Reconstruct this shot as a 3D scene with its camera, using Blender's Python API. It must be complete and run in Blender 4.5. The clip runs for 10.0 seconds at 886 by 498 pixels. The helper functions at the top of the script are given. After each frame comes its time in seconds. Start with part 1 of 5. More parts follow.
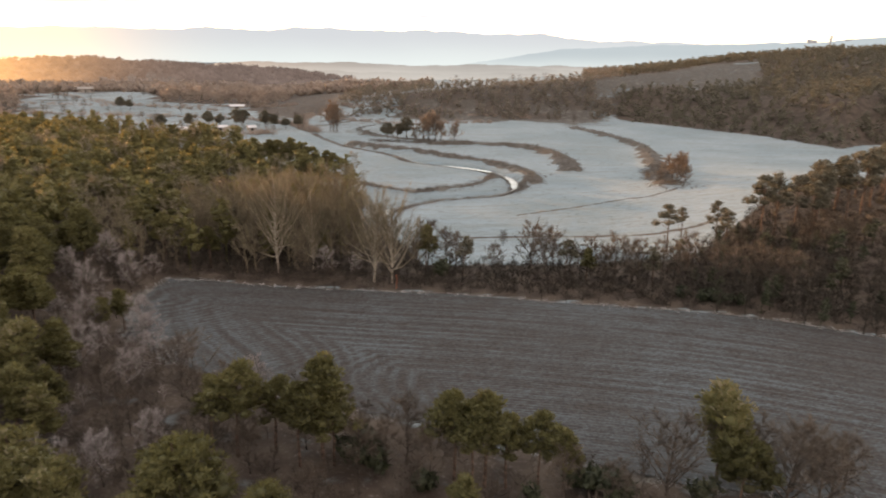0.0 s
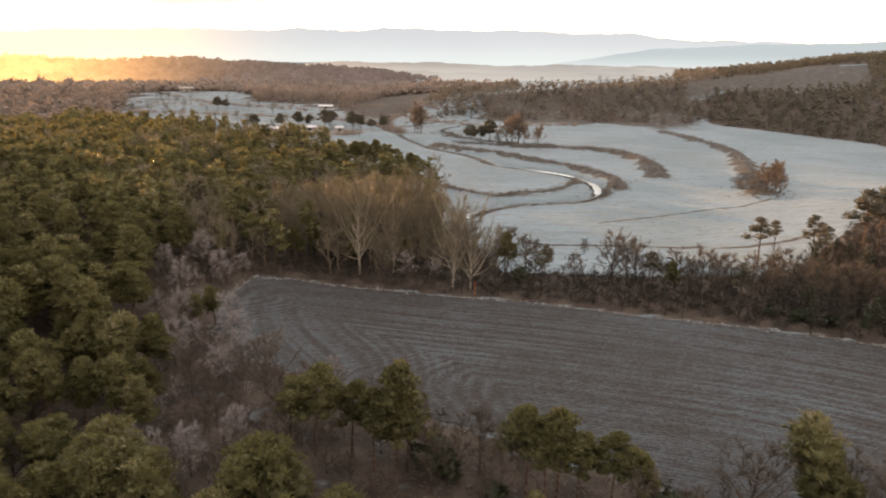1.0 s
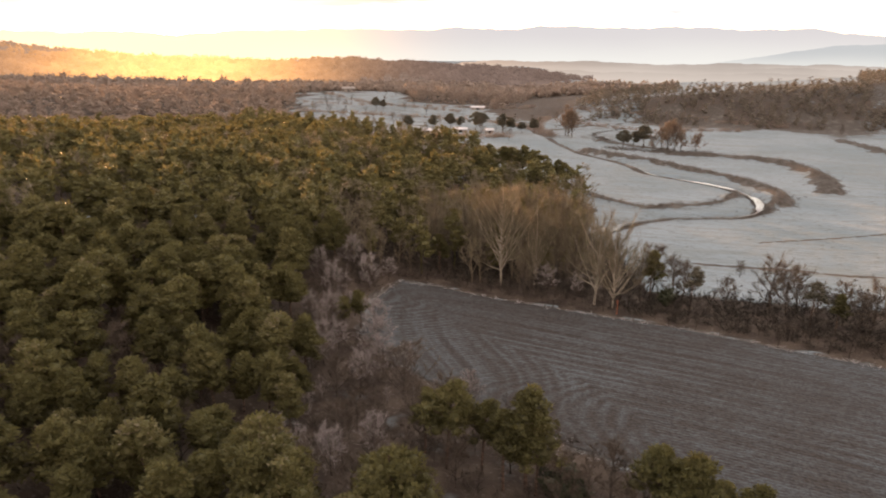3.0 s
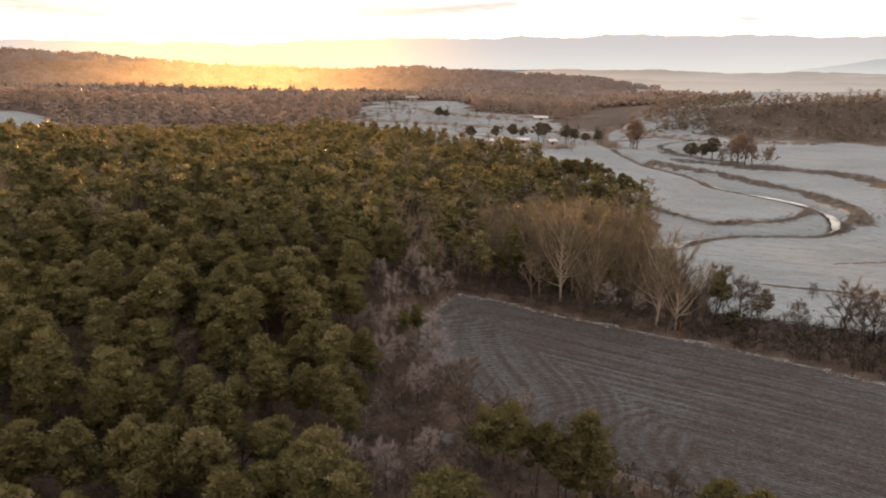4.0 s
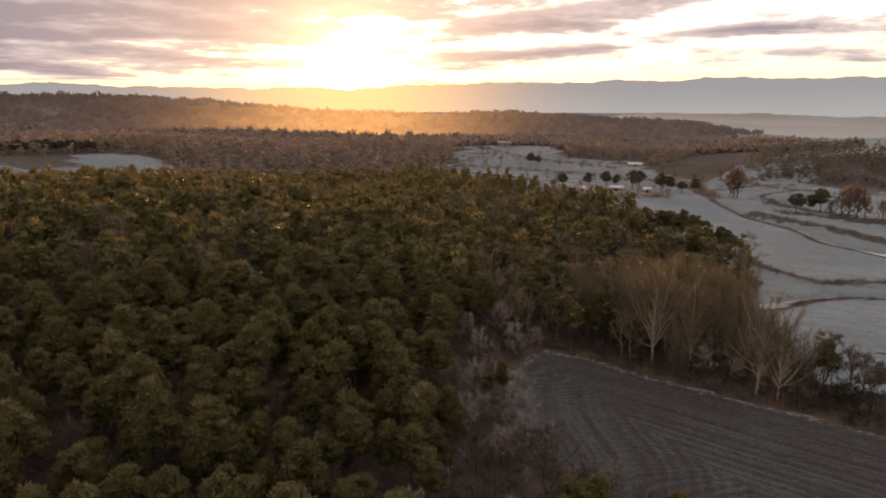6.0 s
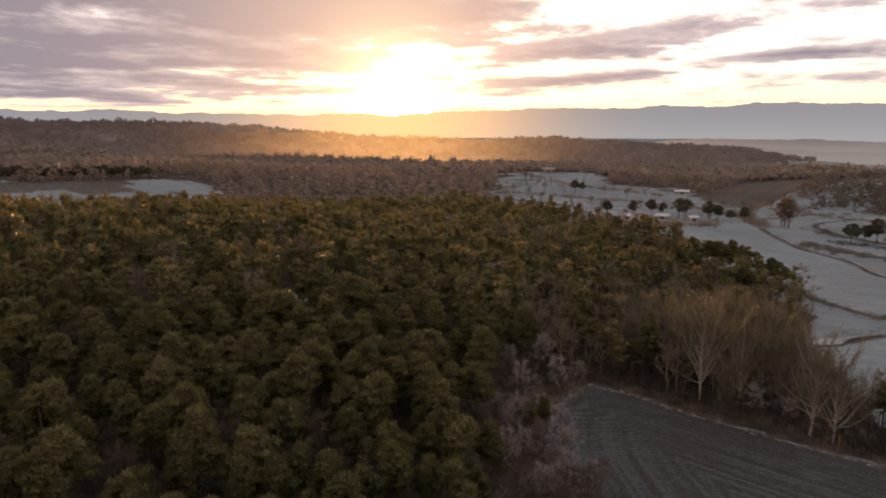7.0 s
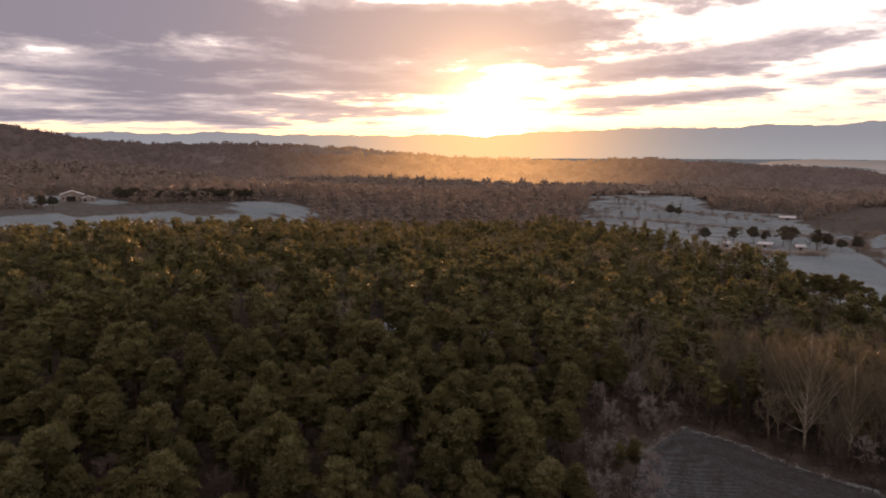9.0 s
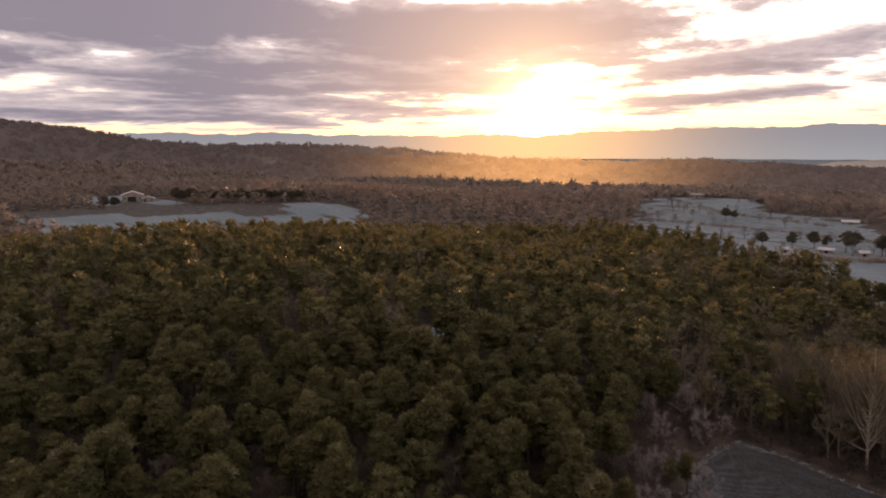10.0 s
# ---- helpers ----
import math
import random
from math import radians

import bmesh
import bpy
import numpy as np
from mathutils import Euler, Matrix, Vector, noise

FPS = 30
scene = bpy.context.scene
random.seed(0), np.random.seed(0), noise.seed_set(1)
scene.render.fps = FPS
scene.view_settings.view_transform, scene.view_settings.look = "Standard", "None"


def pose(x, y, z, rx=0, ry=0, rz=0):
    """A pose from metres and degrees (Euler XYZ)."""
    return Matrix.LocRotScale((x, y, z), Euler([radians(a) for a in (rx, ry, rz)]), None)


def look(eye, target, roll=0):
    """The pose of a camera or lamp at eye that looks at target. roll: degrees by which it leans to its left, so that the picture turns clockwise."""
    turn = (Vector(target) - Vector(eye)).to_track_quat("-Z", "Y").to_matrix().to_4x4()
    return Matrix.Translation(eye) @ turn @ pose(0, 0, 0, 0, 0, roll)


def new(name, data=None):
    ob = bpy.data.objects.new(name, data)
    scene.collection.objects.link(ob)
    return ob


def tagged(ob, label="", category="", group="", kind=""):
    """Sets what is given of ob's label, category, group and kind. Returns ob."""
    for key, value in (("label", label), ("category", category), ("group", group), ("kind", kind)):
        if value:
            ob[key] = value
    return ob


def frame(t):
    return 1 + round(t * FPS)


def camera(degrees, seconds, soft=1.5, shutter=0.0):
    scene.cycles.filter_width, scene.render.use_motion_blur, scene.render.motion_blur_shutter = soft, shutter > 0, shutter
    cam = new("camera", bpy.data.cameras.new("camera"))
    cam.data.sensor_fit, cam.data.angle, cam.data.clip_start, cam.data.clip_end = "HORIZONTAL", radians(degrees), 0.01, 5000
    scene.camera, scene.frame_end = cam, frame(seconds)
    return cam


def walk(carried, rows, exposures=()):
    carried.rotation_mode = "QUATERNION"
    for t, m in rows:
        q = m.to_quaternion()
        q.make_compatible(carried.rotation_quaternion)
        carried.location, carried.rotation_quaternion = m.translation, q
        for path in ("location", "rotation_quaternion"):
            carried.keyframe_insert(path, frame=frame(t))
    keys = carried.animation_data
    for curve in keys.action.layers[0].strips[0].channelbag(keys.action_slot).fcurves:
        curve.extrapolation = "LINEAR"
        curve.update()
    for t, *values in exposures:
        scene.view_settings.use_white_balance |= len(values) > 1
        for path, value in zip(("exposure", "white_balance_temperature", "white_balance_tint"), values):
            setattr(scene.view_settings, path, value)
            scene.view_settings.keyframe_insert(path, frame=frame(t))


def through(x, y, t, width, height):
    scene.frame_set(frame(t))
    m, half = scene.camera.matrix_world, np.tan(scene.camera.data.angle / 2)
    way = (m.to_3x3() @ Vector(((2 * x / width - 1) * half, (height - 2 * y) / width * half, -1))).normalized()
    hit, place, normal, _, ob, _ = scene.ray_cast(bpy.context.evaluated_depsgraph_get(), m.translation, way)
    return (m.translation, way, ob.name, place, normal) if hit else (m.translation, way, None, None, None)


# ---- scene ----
cam = camera(65.8, 10.0, soft=1.85, shutter=0.5)
PATH = [
    (0, -0.00, -0.00, 40.00, 0.03, -15.60, 0.62),
    (0.5, 0.08, -0.01, 40.63, 3.72, -15.65, 0.58),
    (1, 0.04, 0.02, 41.31, 6.94, -15.69, 0.62),
    (1.5, 0.22, -0.03, 41.97, 9.95, -15.72, 0.56),
    (2, 0.25, -0.02, 42.65, 13.11, -15.80, 0.54),
    (2.5, 0.25, 0.13, 43.25, 16.29, -15.88, 0.51),
    (3, 0.32, 0.24, 43.90, 19.42, -15.93, 0.37),
    (4.5, 0.29, 0.45, 45.79, 26.71, -14.84, 0.24),
    (5, 0.16, 0.52, 46.42, 28.51, -13.91, 0.26),
    (5.5, 0.30, 0.59, 47.02, 30.42, -12.89, 0.19),
    (7, 0.19, 0.60, 48.78, 35.88, -9.85, 0.10),
    (7.5, 0.18, 0.66, 49.31, 37.82, -8.92, 0.09),
    (8, 0.25, 0.61, 50.07, 39.69, -8.55, 0.06),
    (8.5, 0.37, 0.57, 50.67, 41.57, -8.33, -0.02),
    (9, 0.34, 0.62, 51.28, 43.44, -8.20, -0.03),
    (9.5, 0.31, 0.70, 51.94, 45.41, -8.19, -0.03),
    (10, 0.19, 0.71, 52.50, 47.52, -8.20, -0.05),
]
EXPOSURES = [
    (0.0, 1.2, 7150, 10), (2.0, 1.25, 7500, 14), (3.0, 1.2, 7700, 17), (4.5, 0.85, 7800, 18), (5.5, 0.3, 7750, 19),
    (7.0, 0.0, 7300, 21), (8.0, -0.1, 7100, 22), (10.0, -0.1, 7000, 22),
]


def ahead(yaw, pitch):
    a, b = radians(yaw), radians(pitch)
    return Vector((-math.sin(a) * math.cos(b), math.cos(a) * math.cos(b), math.sin(b)))


walk(cam, [(t, look((x, y, z), Vector((x, y, z)) + ahead(yaw, pitch), roll)) for t, x, y, z, yaw, pitch, roll in PATH], EXPOSURES)

# ---- sky and sun ----
SUN_AZ, SUN_EL = 40.0, 2.2
SUN_DIR = Vector((-math.sin(radians(SUN_AZ)) * math.cos(radians(SUN_EL)),
                  math.cos(radians(SUN_AZ)) * math.cos(radians(SUN_EL)), math.sin(radians(SUN_EL))))


GLOW_DIR = Vector((-math.sin(radians(SUN_AZ)) * math.cos(radians(2.3)), math.cos(radians(SUN_AZ)) * math.cos(radians(2.3)), math.sin(radians(2.3))))


class Nodes:
    """A small writer of node trees."""

    def __init__(self, tree):
        self.tree = tree
        tree.nodes.clear()

    def add(self, kind, **values):
        n = self.tree.nodes.new(kind)
        for key, value in values.items():
            if key.startswith("in_"):
                key = key[3:]
                sock = n.inputs[int(key)] if key.isdigit() else n.inputs[key.replace("_", " ")]
                if isinstance(value, bpy.types.NodeSocket):
                    self.tree.links.new(value, sock)
                else:
                    sock.default_value = value
            else:
                setattr(n, key, value)
        return n

    def math(self, op, a, b=0.0, clamp=False):
        n = self.add("ShaderNodeMath", operation=op, use_clamp=clamp, in_0=a, in_1=b)
        return n.outputs[0]

    def mix(self, fac, a, b, blend="MIX"):
        n = self.add("ShaderNodeMix", data_type="RGBA", blend_type=blend)
        for sock, value in ((n.inputs[0], fac), (n.inputs[6], a), (n.inputs[7], b)):
            if isinstance(value, bpy.types.NodeSocket):
                self.tree.links.new(value, sock)
            else:
                sock.default_value = value
        return n.outputs[2]

    def ramp(self, fac, stops):
        n = self.add("ShaderNodeValToRGB", in_0=fac)
        els = n.color_ramp.elements
        while len(els) < len(stops):
            els.new(0.5)
        for el, (pos, col) in zip(els, stops):
            el.position, el.color = pos, (*col, 1) if len(col) == 3 else col
        return n.outputs[0]

    def span(self, v, a, b, lo=0.0, hi=1.0):
        n = self.add("ShaderNodeMapRange", interpolation_type="SMOOTHSTEP", in_0=v, in_1=a, in_2=b, in_3=lo, in_4=hi)
        return n.outputs[0]


# cloud banks low over the sunrise: azimuth, elevation, half width and height in degrees, lean, weight
CLOUD_BANKS = [
    (72, 10.8, 16, 2.8, -0.03, 0.58), (74, 6.5, 12, 2.4, 0.0, 0.12), (44, 9.4, 17, 2.0, 0.0, 0.42), (58, 5.6, 17, 2.2, 0.0, 0.19), (62, 6.6, 10, 0.5, 0.0, 0.12), (58, 4.9, 14, 0.5, 0.0, 0.12), (66, 2.9, 22, 1.1, 0.0, 0.24),
    (83, 6.4, 5, 1.1, 0.0, 0.28), (19, 7.2, 15, 1.0, -0.11, 0.2), (22, 4.35, 5, 0.4, -0.03, 0.18), (29, 4.0, 4, 0.3, 0.0, 0.24), (10, 5.3, 6, 0.55, -0.05, 0.26), (12, 11.6, 10, 0.8, 0.0, 0.26),
    (42, 12.2, 9, 0.45, 0.0, -0.25), (73, 6.6, 4, 0.6, 0.0, -0.2), (77, 9.2, 3, 0.3, -0.1, -0.2), (47, 6.4, 7, 1.5, 0.0, 0.14), (30, 2.4, 24, 0.5, 0.0, -0.14), (67, 2.1, 7, 0.35, 0.0, -0.2), (22, 9.6, 14, 0.9, -0.1, -0.2), (36, 6.6, 3.5, 0.4, 0.0, -0.2),
]


def build_world():
    world = bpy.data.worlds.new("dawn_sky")
    scene.world = world
    world.use_nodes = True
    k = Nodes(world.node_tree)
    sky = k.add("ShaderNodeTexSky", sky_type="NISHITA", sun_disc=False, sun_elevation=radians(SUN_EL),
                sun_rotation=radians(-SUN_AZ), altitude=400, air_density=1.0, dust_density=2.0, ozone_density=1.0)
    way = k.add("ShaderNodeTexCoord").outputs["Generated"]
    xyz = k.add("ShaderNodeSeparateXYZ", in_0=way)
    up = xyz.outputs[2]
    dot = k.add("ShaderNodeVectorMath", operation="DOT_PRODUCT", in_0=way, in_1=tuple(GLOW_DIR)).outputs["Value"]
    dot = k.math("MAXIMUM", dot, 0.0)
    # clear sky, pale at the horizon after a hazy night
    clear = k.add("ShaderNodeVectorMath", operation="SCALE", in_0=sky.outputs[0], in_Scale=0.11).outputs[0]
    pale = k.ramp(up, [(0.0, (1.00, 0.84, 0.56)), (0.05, (1.02, 0.93, 0.76)), (0.11, (0.90, 0.95, 1.0)), (0.5, (0.62, 0.62, 0.66))])
    near = k.math("POWER", dot, 3.0)
    lum = k.add("ShaderNodeMapRange", in_0=near, in_1=0.0, in_2=1.0, in_3=0.95, in_4=1.25).outputs[0]
    pale = k.add("ShaderNodeVectorMath", operation="SCALE", in_0=pale, in_Scale=lum).outputs[0]
    base = k.add("ShaderNodeVectorMath", operation="ADD", in_0=clear, in_1=pale).outputs[0]
    away = k.add("ShaderNodeVectorMath", operation="DOT_PRODUCT", in_0=way, in_1=(math.sin(radians(SUN_AZ)), -math.cos(radians(SUN_AZ)), 0.0)).outputs["Value"]
    base = k.mix(k.span(away, -0.1, 0.8), base, k.mix(1.0, base, (1.12, 0.88, 0.78, 1), "MULTIPLY"))
    # layered cloud, finer towards the horizon, in long banks
    az = k.math("ARCTAN2", k.math("MULTIPLY", xyz.outputs[0], -1.0), xyz.outputs[1])
    el = k.math("LOGARITHM", k.math("ADD", k.math("MAXIMUM", up, 0.0), 0.035), 2.718)
    flat = k.add("ShaderNodeCombineXYZ", in_0=k.math("MULTIPLY", az, 5.5), in_1=k.math("MULTIPLY", el, 5.2), in_2=7.7).outputs[0]
    n1 = k.add("ShaderNodeTexNoise", in_Vector=flat, in_Scale=1.0, in_Detail=9.0, in_Roughness=0.6, in_Distortion=0.3).outputs[0]
    wisp = k.add("ShaderNodeCombineXYZ", in_0=k.math("MULTIPLY", az, 16.0), in_1=k.math("MULTIPLY", el, 10.0), in_2=2.3).outputs[0]
    n2 = k.add("ShaderNodeTexNoise", in_Vector=wisp, in_Scale=1.0, in_Detail=7.0, in_Roughness=0.62).outputs[0]
    azd = k.math("ADD", k.math("MULTIPLY", az, 57.2958), k.math("MULTIPLY", k.math("SUBTRACT", n2, 0.5), 5.0))
    eld = k.math("ADD", k.math("MULTIPLY", up, 58.0), k.math("MULTIPLY", k.math("SUBTRACT", n1, 0.5), 1.6))
    banks = None
    for a, e, wide, tall, lean, weight in CLOUD_BANKS:
        da = k.math("SUBTRACT", azd, a)
        de = k.math("SUBTRACT", k.math("SUBTRACT", eld, e), k.math("MULTIPLY", da, lean))
        q = k.math("ADD", k.math("POWER", k.math("ABSOLUTE", k.math("DIVIDE", da, wide)), 2.0), k.math("POWER", k.math("ABSOLUTE", k.math("DIVIDE", de, tall)), 2.0))
        one = k.math("MULTIPLY", k.math("POWER", 2.718, k.math("MULTIPLY", k.math("MULTIPLY", q, q), -1.0)), weight)
        banks = one if banks is None else k.math("ADD", banks, one)
    # above the banks the sheet closes to the north
    high = k.add("ShaderNodeMapRange", in_0=az, in_1=0.1, in_2=1.2, in_3=-0.03, in_4=0.13).outputs[0]
    banks = k.mix(k.span(up, 0.20, 0.26), banks, high)
    dens = k.math("ADD", k.math("ADD", k.math("MULTIPLY", k.math("SUBTRACT", n1, 0.5), 0.9), k.math("MULTIPLY", k.math("SUBTRACT", n2, 0.5), 0.55)), banks)
    mask = k.span(dens, -0.05, 0.12)
    mask = k.math("MULTIPLY", mask, k.span(up, 0.021, 0.031))
    mask = k.math("MULTIPLY", mask, k.span(away, 0.5, -0.1))
    thick = k.span(dens, 0.03, 0.36)
    dark = k.mix(thick, (0.72, 0.665, 0.68, 1), (0.30, 0.29, 0.35, 1))
    lit = k.math("POWER", dot, 26.0)
    dark = k.mix(k.math("MULTIPLY", lit, 0.8), dark, (0.92, 0.66, 0.52, 1))
    body = k.mix(mask, base, dark)
    # the sun's aureole
    glow = k.math("MULTIPLY", k.math("POWER", dot, 60.0), 0.22)
    glow2 = k.math("MULTIPLY", k.math("POWER", dot, 1700.0), 7.0)
    disc = k.math("MULTIPLY", k.math("POWER", dot, 9000.0), 40.0)
    halo = k.math("MULTIPLY", k.math("POWER", dot, 300.0), 1.1)
    glow = k.math("ADD", glow, halo)
    warm = k.add("ShaderNodeVectorMath", operation="SCALE", in_0=(1.0, 0.62, 0.22), in_Scale=glow).outputs[0]
    warm2 = k.add("ShaderNodeVectorMath", operation="SCALE", in_0=(1.0, 0.80, 0.40), in_Scale=k.math("ADD", glow2, disc)).outputs[0]
    total = k.add("ShaderNodeVectorMath", operation="ADD", in_0=body, in_1=warm).outputs[0]
    total = k.add("ShaderNodeVectorMath", operation="ADD", in_0=total, in_1=warm2).outputs[0]
    bg = k.add("ShaderNodeBackground", in_0=total, in_1=1.0)
    out = k.add("ShaderNodeOutputWorld", in_0=bg.outputs[0])
    return out


build_world()
sun = new("sun", bpy.data.lights.new("sun", "SUN"))
sun.data.energy, sun.data.angle, sun.data.color = 5.0, radians(0.6), (1.0, 0.52, 0.23)
sun.matrix_world = look(SUN_DIR * 100, (0, 0, 0))


# ---- materials ----
def surface(name, build, rough=0.9, bump=None, spec=0.2):
    """A material whose base colour comes from build(k), with optional bump of (scale, strength, distance)."""
    m = bpy.data.materials.new(name)
    m.use_nodes = True
    k = Nodes(m.node_tree)
    col = build(k)
    bsdf = k.add("ShaderNodeBsdfPrincipled", in_Base_Color=col, in_Roughness=rough, in_Specular_IOR_Level=spec)
    if bump:
        pos = k.add("ShaderNodeTexCoord").outputs["Object"]
        n = k.add("ShaderNodeTexNoise", in_Vector=pos, in_Scale=bump[0], in_Detail=4.0).outputs[0]
        b = k.add("ShaderNodeBump", in_Strength=bump[1], in_Distance=bump[2], in_Height=n)
        m.node_tree.links.new(b.outputs[0], bsdf.inputs["Normal"])
    k.add("ShaderNodeOutputMaterial", in_0=bsdf.outputs[0])
    return m


def noise_at(k, scale, detail=3.0, stretch=None):
    pos = k.add("ShaderNodeNewGeometry").outputs["Position"]
    if stretch:
        pos = k.add("ShaderNodeMapping", in_Vector=pos, in_Rotation=(0, 0, radians(stretch[0])), in_Scale=(stretch[1], stretch[2], 1)).outputs[0]
    return k.add("ShaderNodeTexNoise", in_Vector=pos, in_Scale=scale, in_Detail=detail).outputs[0]


def ground_colour(k):
    cover = k.add("ShaderNodeAttribute", attribute_name="cover")
    sep = k.add("ShaderNodeSeparateColor", in_0=cover.outputs["Color"])
    big, mid, fine = noise_at(k, 0.02), noise_at(k, 0.25, 4.0), noise_at(k, 2.2, 4.0)
    streak = noise_at(k, 0.35, 4.0, (-12, 0.12, 1.3))
    frost = k.mix(k.span(big, 0.35, 0.65), (0.158, 0.212, 0.240, 1), (0.214, 0.268, 0.298, 1))
    frost = k.mix(k.math("MULTIPLY", k.span(streak, 0.42, 0.68), 0.5), frost, (0.155, 0.18, 0.175, 1))
    frost = k.mix(k.math("MULTIPLY", k.span(fine, 0.5, 0.75), 0.5), frost, (0.125, 0.135, 0.115, 1))
    rows = noise_at(k, 1.3, 4.0, (-12, 0.25, 1.6))
    frost = k.mix(k.math("MULTIPLY", k.span(rows, 0.5, 0.7), 0.55), frost, (0.095, 0.105, 0.095, 1))
    frost = k.mix(k.math("MULTIPLY", k.span(noise_at(k, 0.6, 5.0), 0.6, 0.72), 0.6), frost, (0.08, 0.085, 0.072, 1))
    dry = k.mix(k.span(fine, 0.35, 0.65), (0.040, 0.036, 0.031, 1), (0.088, 0.081, 0.072, 1))
    dry = k.mix(k.math("MULTIPLY", k.span(mid, 0.52, 0.7), 0.5), dry, (0.17, 0.17, 0.155, 1))
    litter = k.mix(k.span(mid, 0.35, 0.65), (0.036, 0.028, 0.022, 1), (0.072, 0.058, 0.046, 1))
    litter = k.mix(k.math("MULTIPLY", k.span(fine, 0.55, 0.75), 0.4), litter, (0.24, 0.225, 0.22, 1))
    grit = k.math("MULTIPLY", k.math("SUBTRACT", mid, 0.5), 0.7)
    a = k.span(k.math("ADD", sep.outputs[1], grit), 0.35, 0.6)
    b = k.span(k.math("ADD", sep.outputs[2], grit), 0.35, 0.6)
    return k.mix(b, k.mix(a, frost, dry), litter)


def field_colour(k):
    fine, mid, big = noise_at(k, 3.5, 4.0), noise_at(k, 0.30, 4.0), noise_at(k, 0.04)
    crest = k.add("ShaderNodeAttribute", attribute_name="tint").outputs["Fac"]
    soil = k.mix(k.span(fine, 0.35, 0.65), (0.026, 0.023, 0.021, 1), (0.046, 0.042, 0.038, 1))
    rime = k.math("ADD", k.math("MULTIPLY", crest, 0.62), k.math("MULTIPLY", mid, 0.22))
    frost = k.math("MULTIPLY", k.span(rime, 0.25, 0.62), k.span(big, 0.3, 0.62, 0.45, 1.0))
    frost = k.math("MULTIPLY", frost, k.span(fine, 0.3, 0.6, 0.5, 1.0))
    return k.mix(k.math("MULTIPLY", frost, 0.52), soil, (0.124, 0.164, 0.188, 1))


def leafy(name, stops, through=0.3, gloss=0.25, glow=(1.0, 1.0, 1.0)):
    """Foliage: colour varies by tree and by spray; part of the light passes through the needles."""
    m = bpy.data.materials.new(name)
    m.use_nodes = True
    k = Nodes(m.node_tree)
    tint = k.add("ShaderNodeAttribute", attribute_name="tint").outputs["Fac"]
    each = k.add("ShaderNodeObjectInfo").outputs["Random"]
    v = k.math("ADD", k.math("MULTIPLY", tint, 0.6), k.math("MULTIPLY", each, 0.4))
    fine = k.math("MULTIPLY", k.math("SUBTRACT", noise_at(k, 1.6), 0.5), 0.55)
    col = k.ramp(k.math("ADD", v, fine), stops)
    d = k.add("ShaderNodeBsdfPrincipled", in_Base_Color=col, in_Roughness=0.55, in_Specular_IOR_Level=gloss)
    pass_through = k.mix(1.0, col, (*glow, 1), "MULTIPLY")
    t = k.add("ShaderNodeBsdfTranslucent", in_0=pass_through)
    x = k.add("ShaderNodeMixShader", in_0=through, in_1=d.outputs[0], in_2=t.outputs[0])
    k.add("ShaderNodeOutputMaterial", in_0=x.outputs[0])
    return m


def bark_of(name, a, b):
    def col(k):
        return k.mix(k.span(noise_at(k, 3.0, 4.0), 0.35, 0.65), (*a, 1), (*b, 1))
    return surface(name, col, 0.95, (6.0, 0.5, 0.03))


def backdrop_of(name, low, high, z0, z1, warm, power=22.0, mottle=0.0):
    """Distant hills, haze and sun glow painted as emission: paler at foot, warmer sunward."""
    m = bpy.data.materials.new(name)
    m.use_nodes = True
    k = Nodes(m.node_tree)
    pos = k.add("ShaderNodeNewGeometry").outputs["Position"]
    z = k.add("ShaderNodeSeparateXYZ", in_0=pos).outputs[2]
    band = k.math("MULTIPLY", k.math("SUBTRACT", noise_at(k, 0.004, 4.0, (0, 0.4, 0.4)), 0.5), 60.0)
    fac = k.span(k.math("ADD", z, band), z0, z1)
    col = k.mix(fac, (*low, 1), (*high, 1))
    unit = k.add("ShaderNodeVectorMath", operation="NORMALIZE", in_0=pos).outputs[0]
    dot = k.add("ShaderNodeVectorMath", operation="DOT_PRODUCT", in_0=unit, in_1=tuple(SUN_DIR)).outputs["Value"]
    # the sun's glow on the hills, painted in by direction
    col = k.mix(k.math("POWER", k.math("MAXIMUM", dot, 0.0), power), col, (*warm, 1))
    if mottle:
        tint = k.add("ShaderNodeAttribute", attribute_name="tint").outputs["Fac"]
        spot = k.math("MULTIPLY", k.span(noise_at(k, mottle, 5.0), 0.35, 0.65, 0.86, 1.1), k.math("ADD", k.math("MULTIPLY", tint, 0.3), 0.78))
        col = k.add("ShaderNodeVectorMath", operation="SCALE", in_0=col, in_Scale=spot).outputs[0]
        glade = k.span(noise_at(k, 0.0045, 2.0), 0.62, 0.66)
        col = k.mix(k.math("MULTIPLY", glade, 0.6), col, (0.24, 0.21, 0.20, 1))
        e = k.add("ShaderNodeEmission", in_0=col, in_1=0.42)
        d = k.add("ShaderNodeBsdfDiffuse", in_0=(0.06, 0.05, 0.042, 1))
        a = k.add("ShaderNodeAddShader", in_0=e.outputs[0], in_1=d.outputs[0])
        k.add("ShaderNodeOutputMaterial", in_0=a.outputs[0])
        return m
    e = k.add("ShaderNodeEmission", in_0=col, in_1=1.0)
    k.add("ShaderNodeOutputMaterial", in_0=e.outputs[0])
    return m


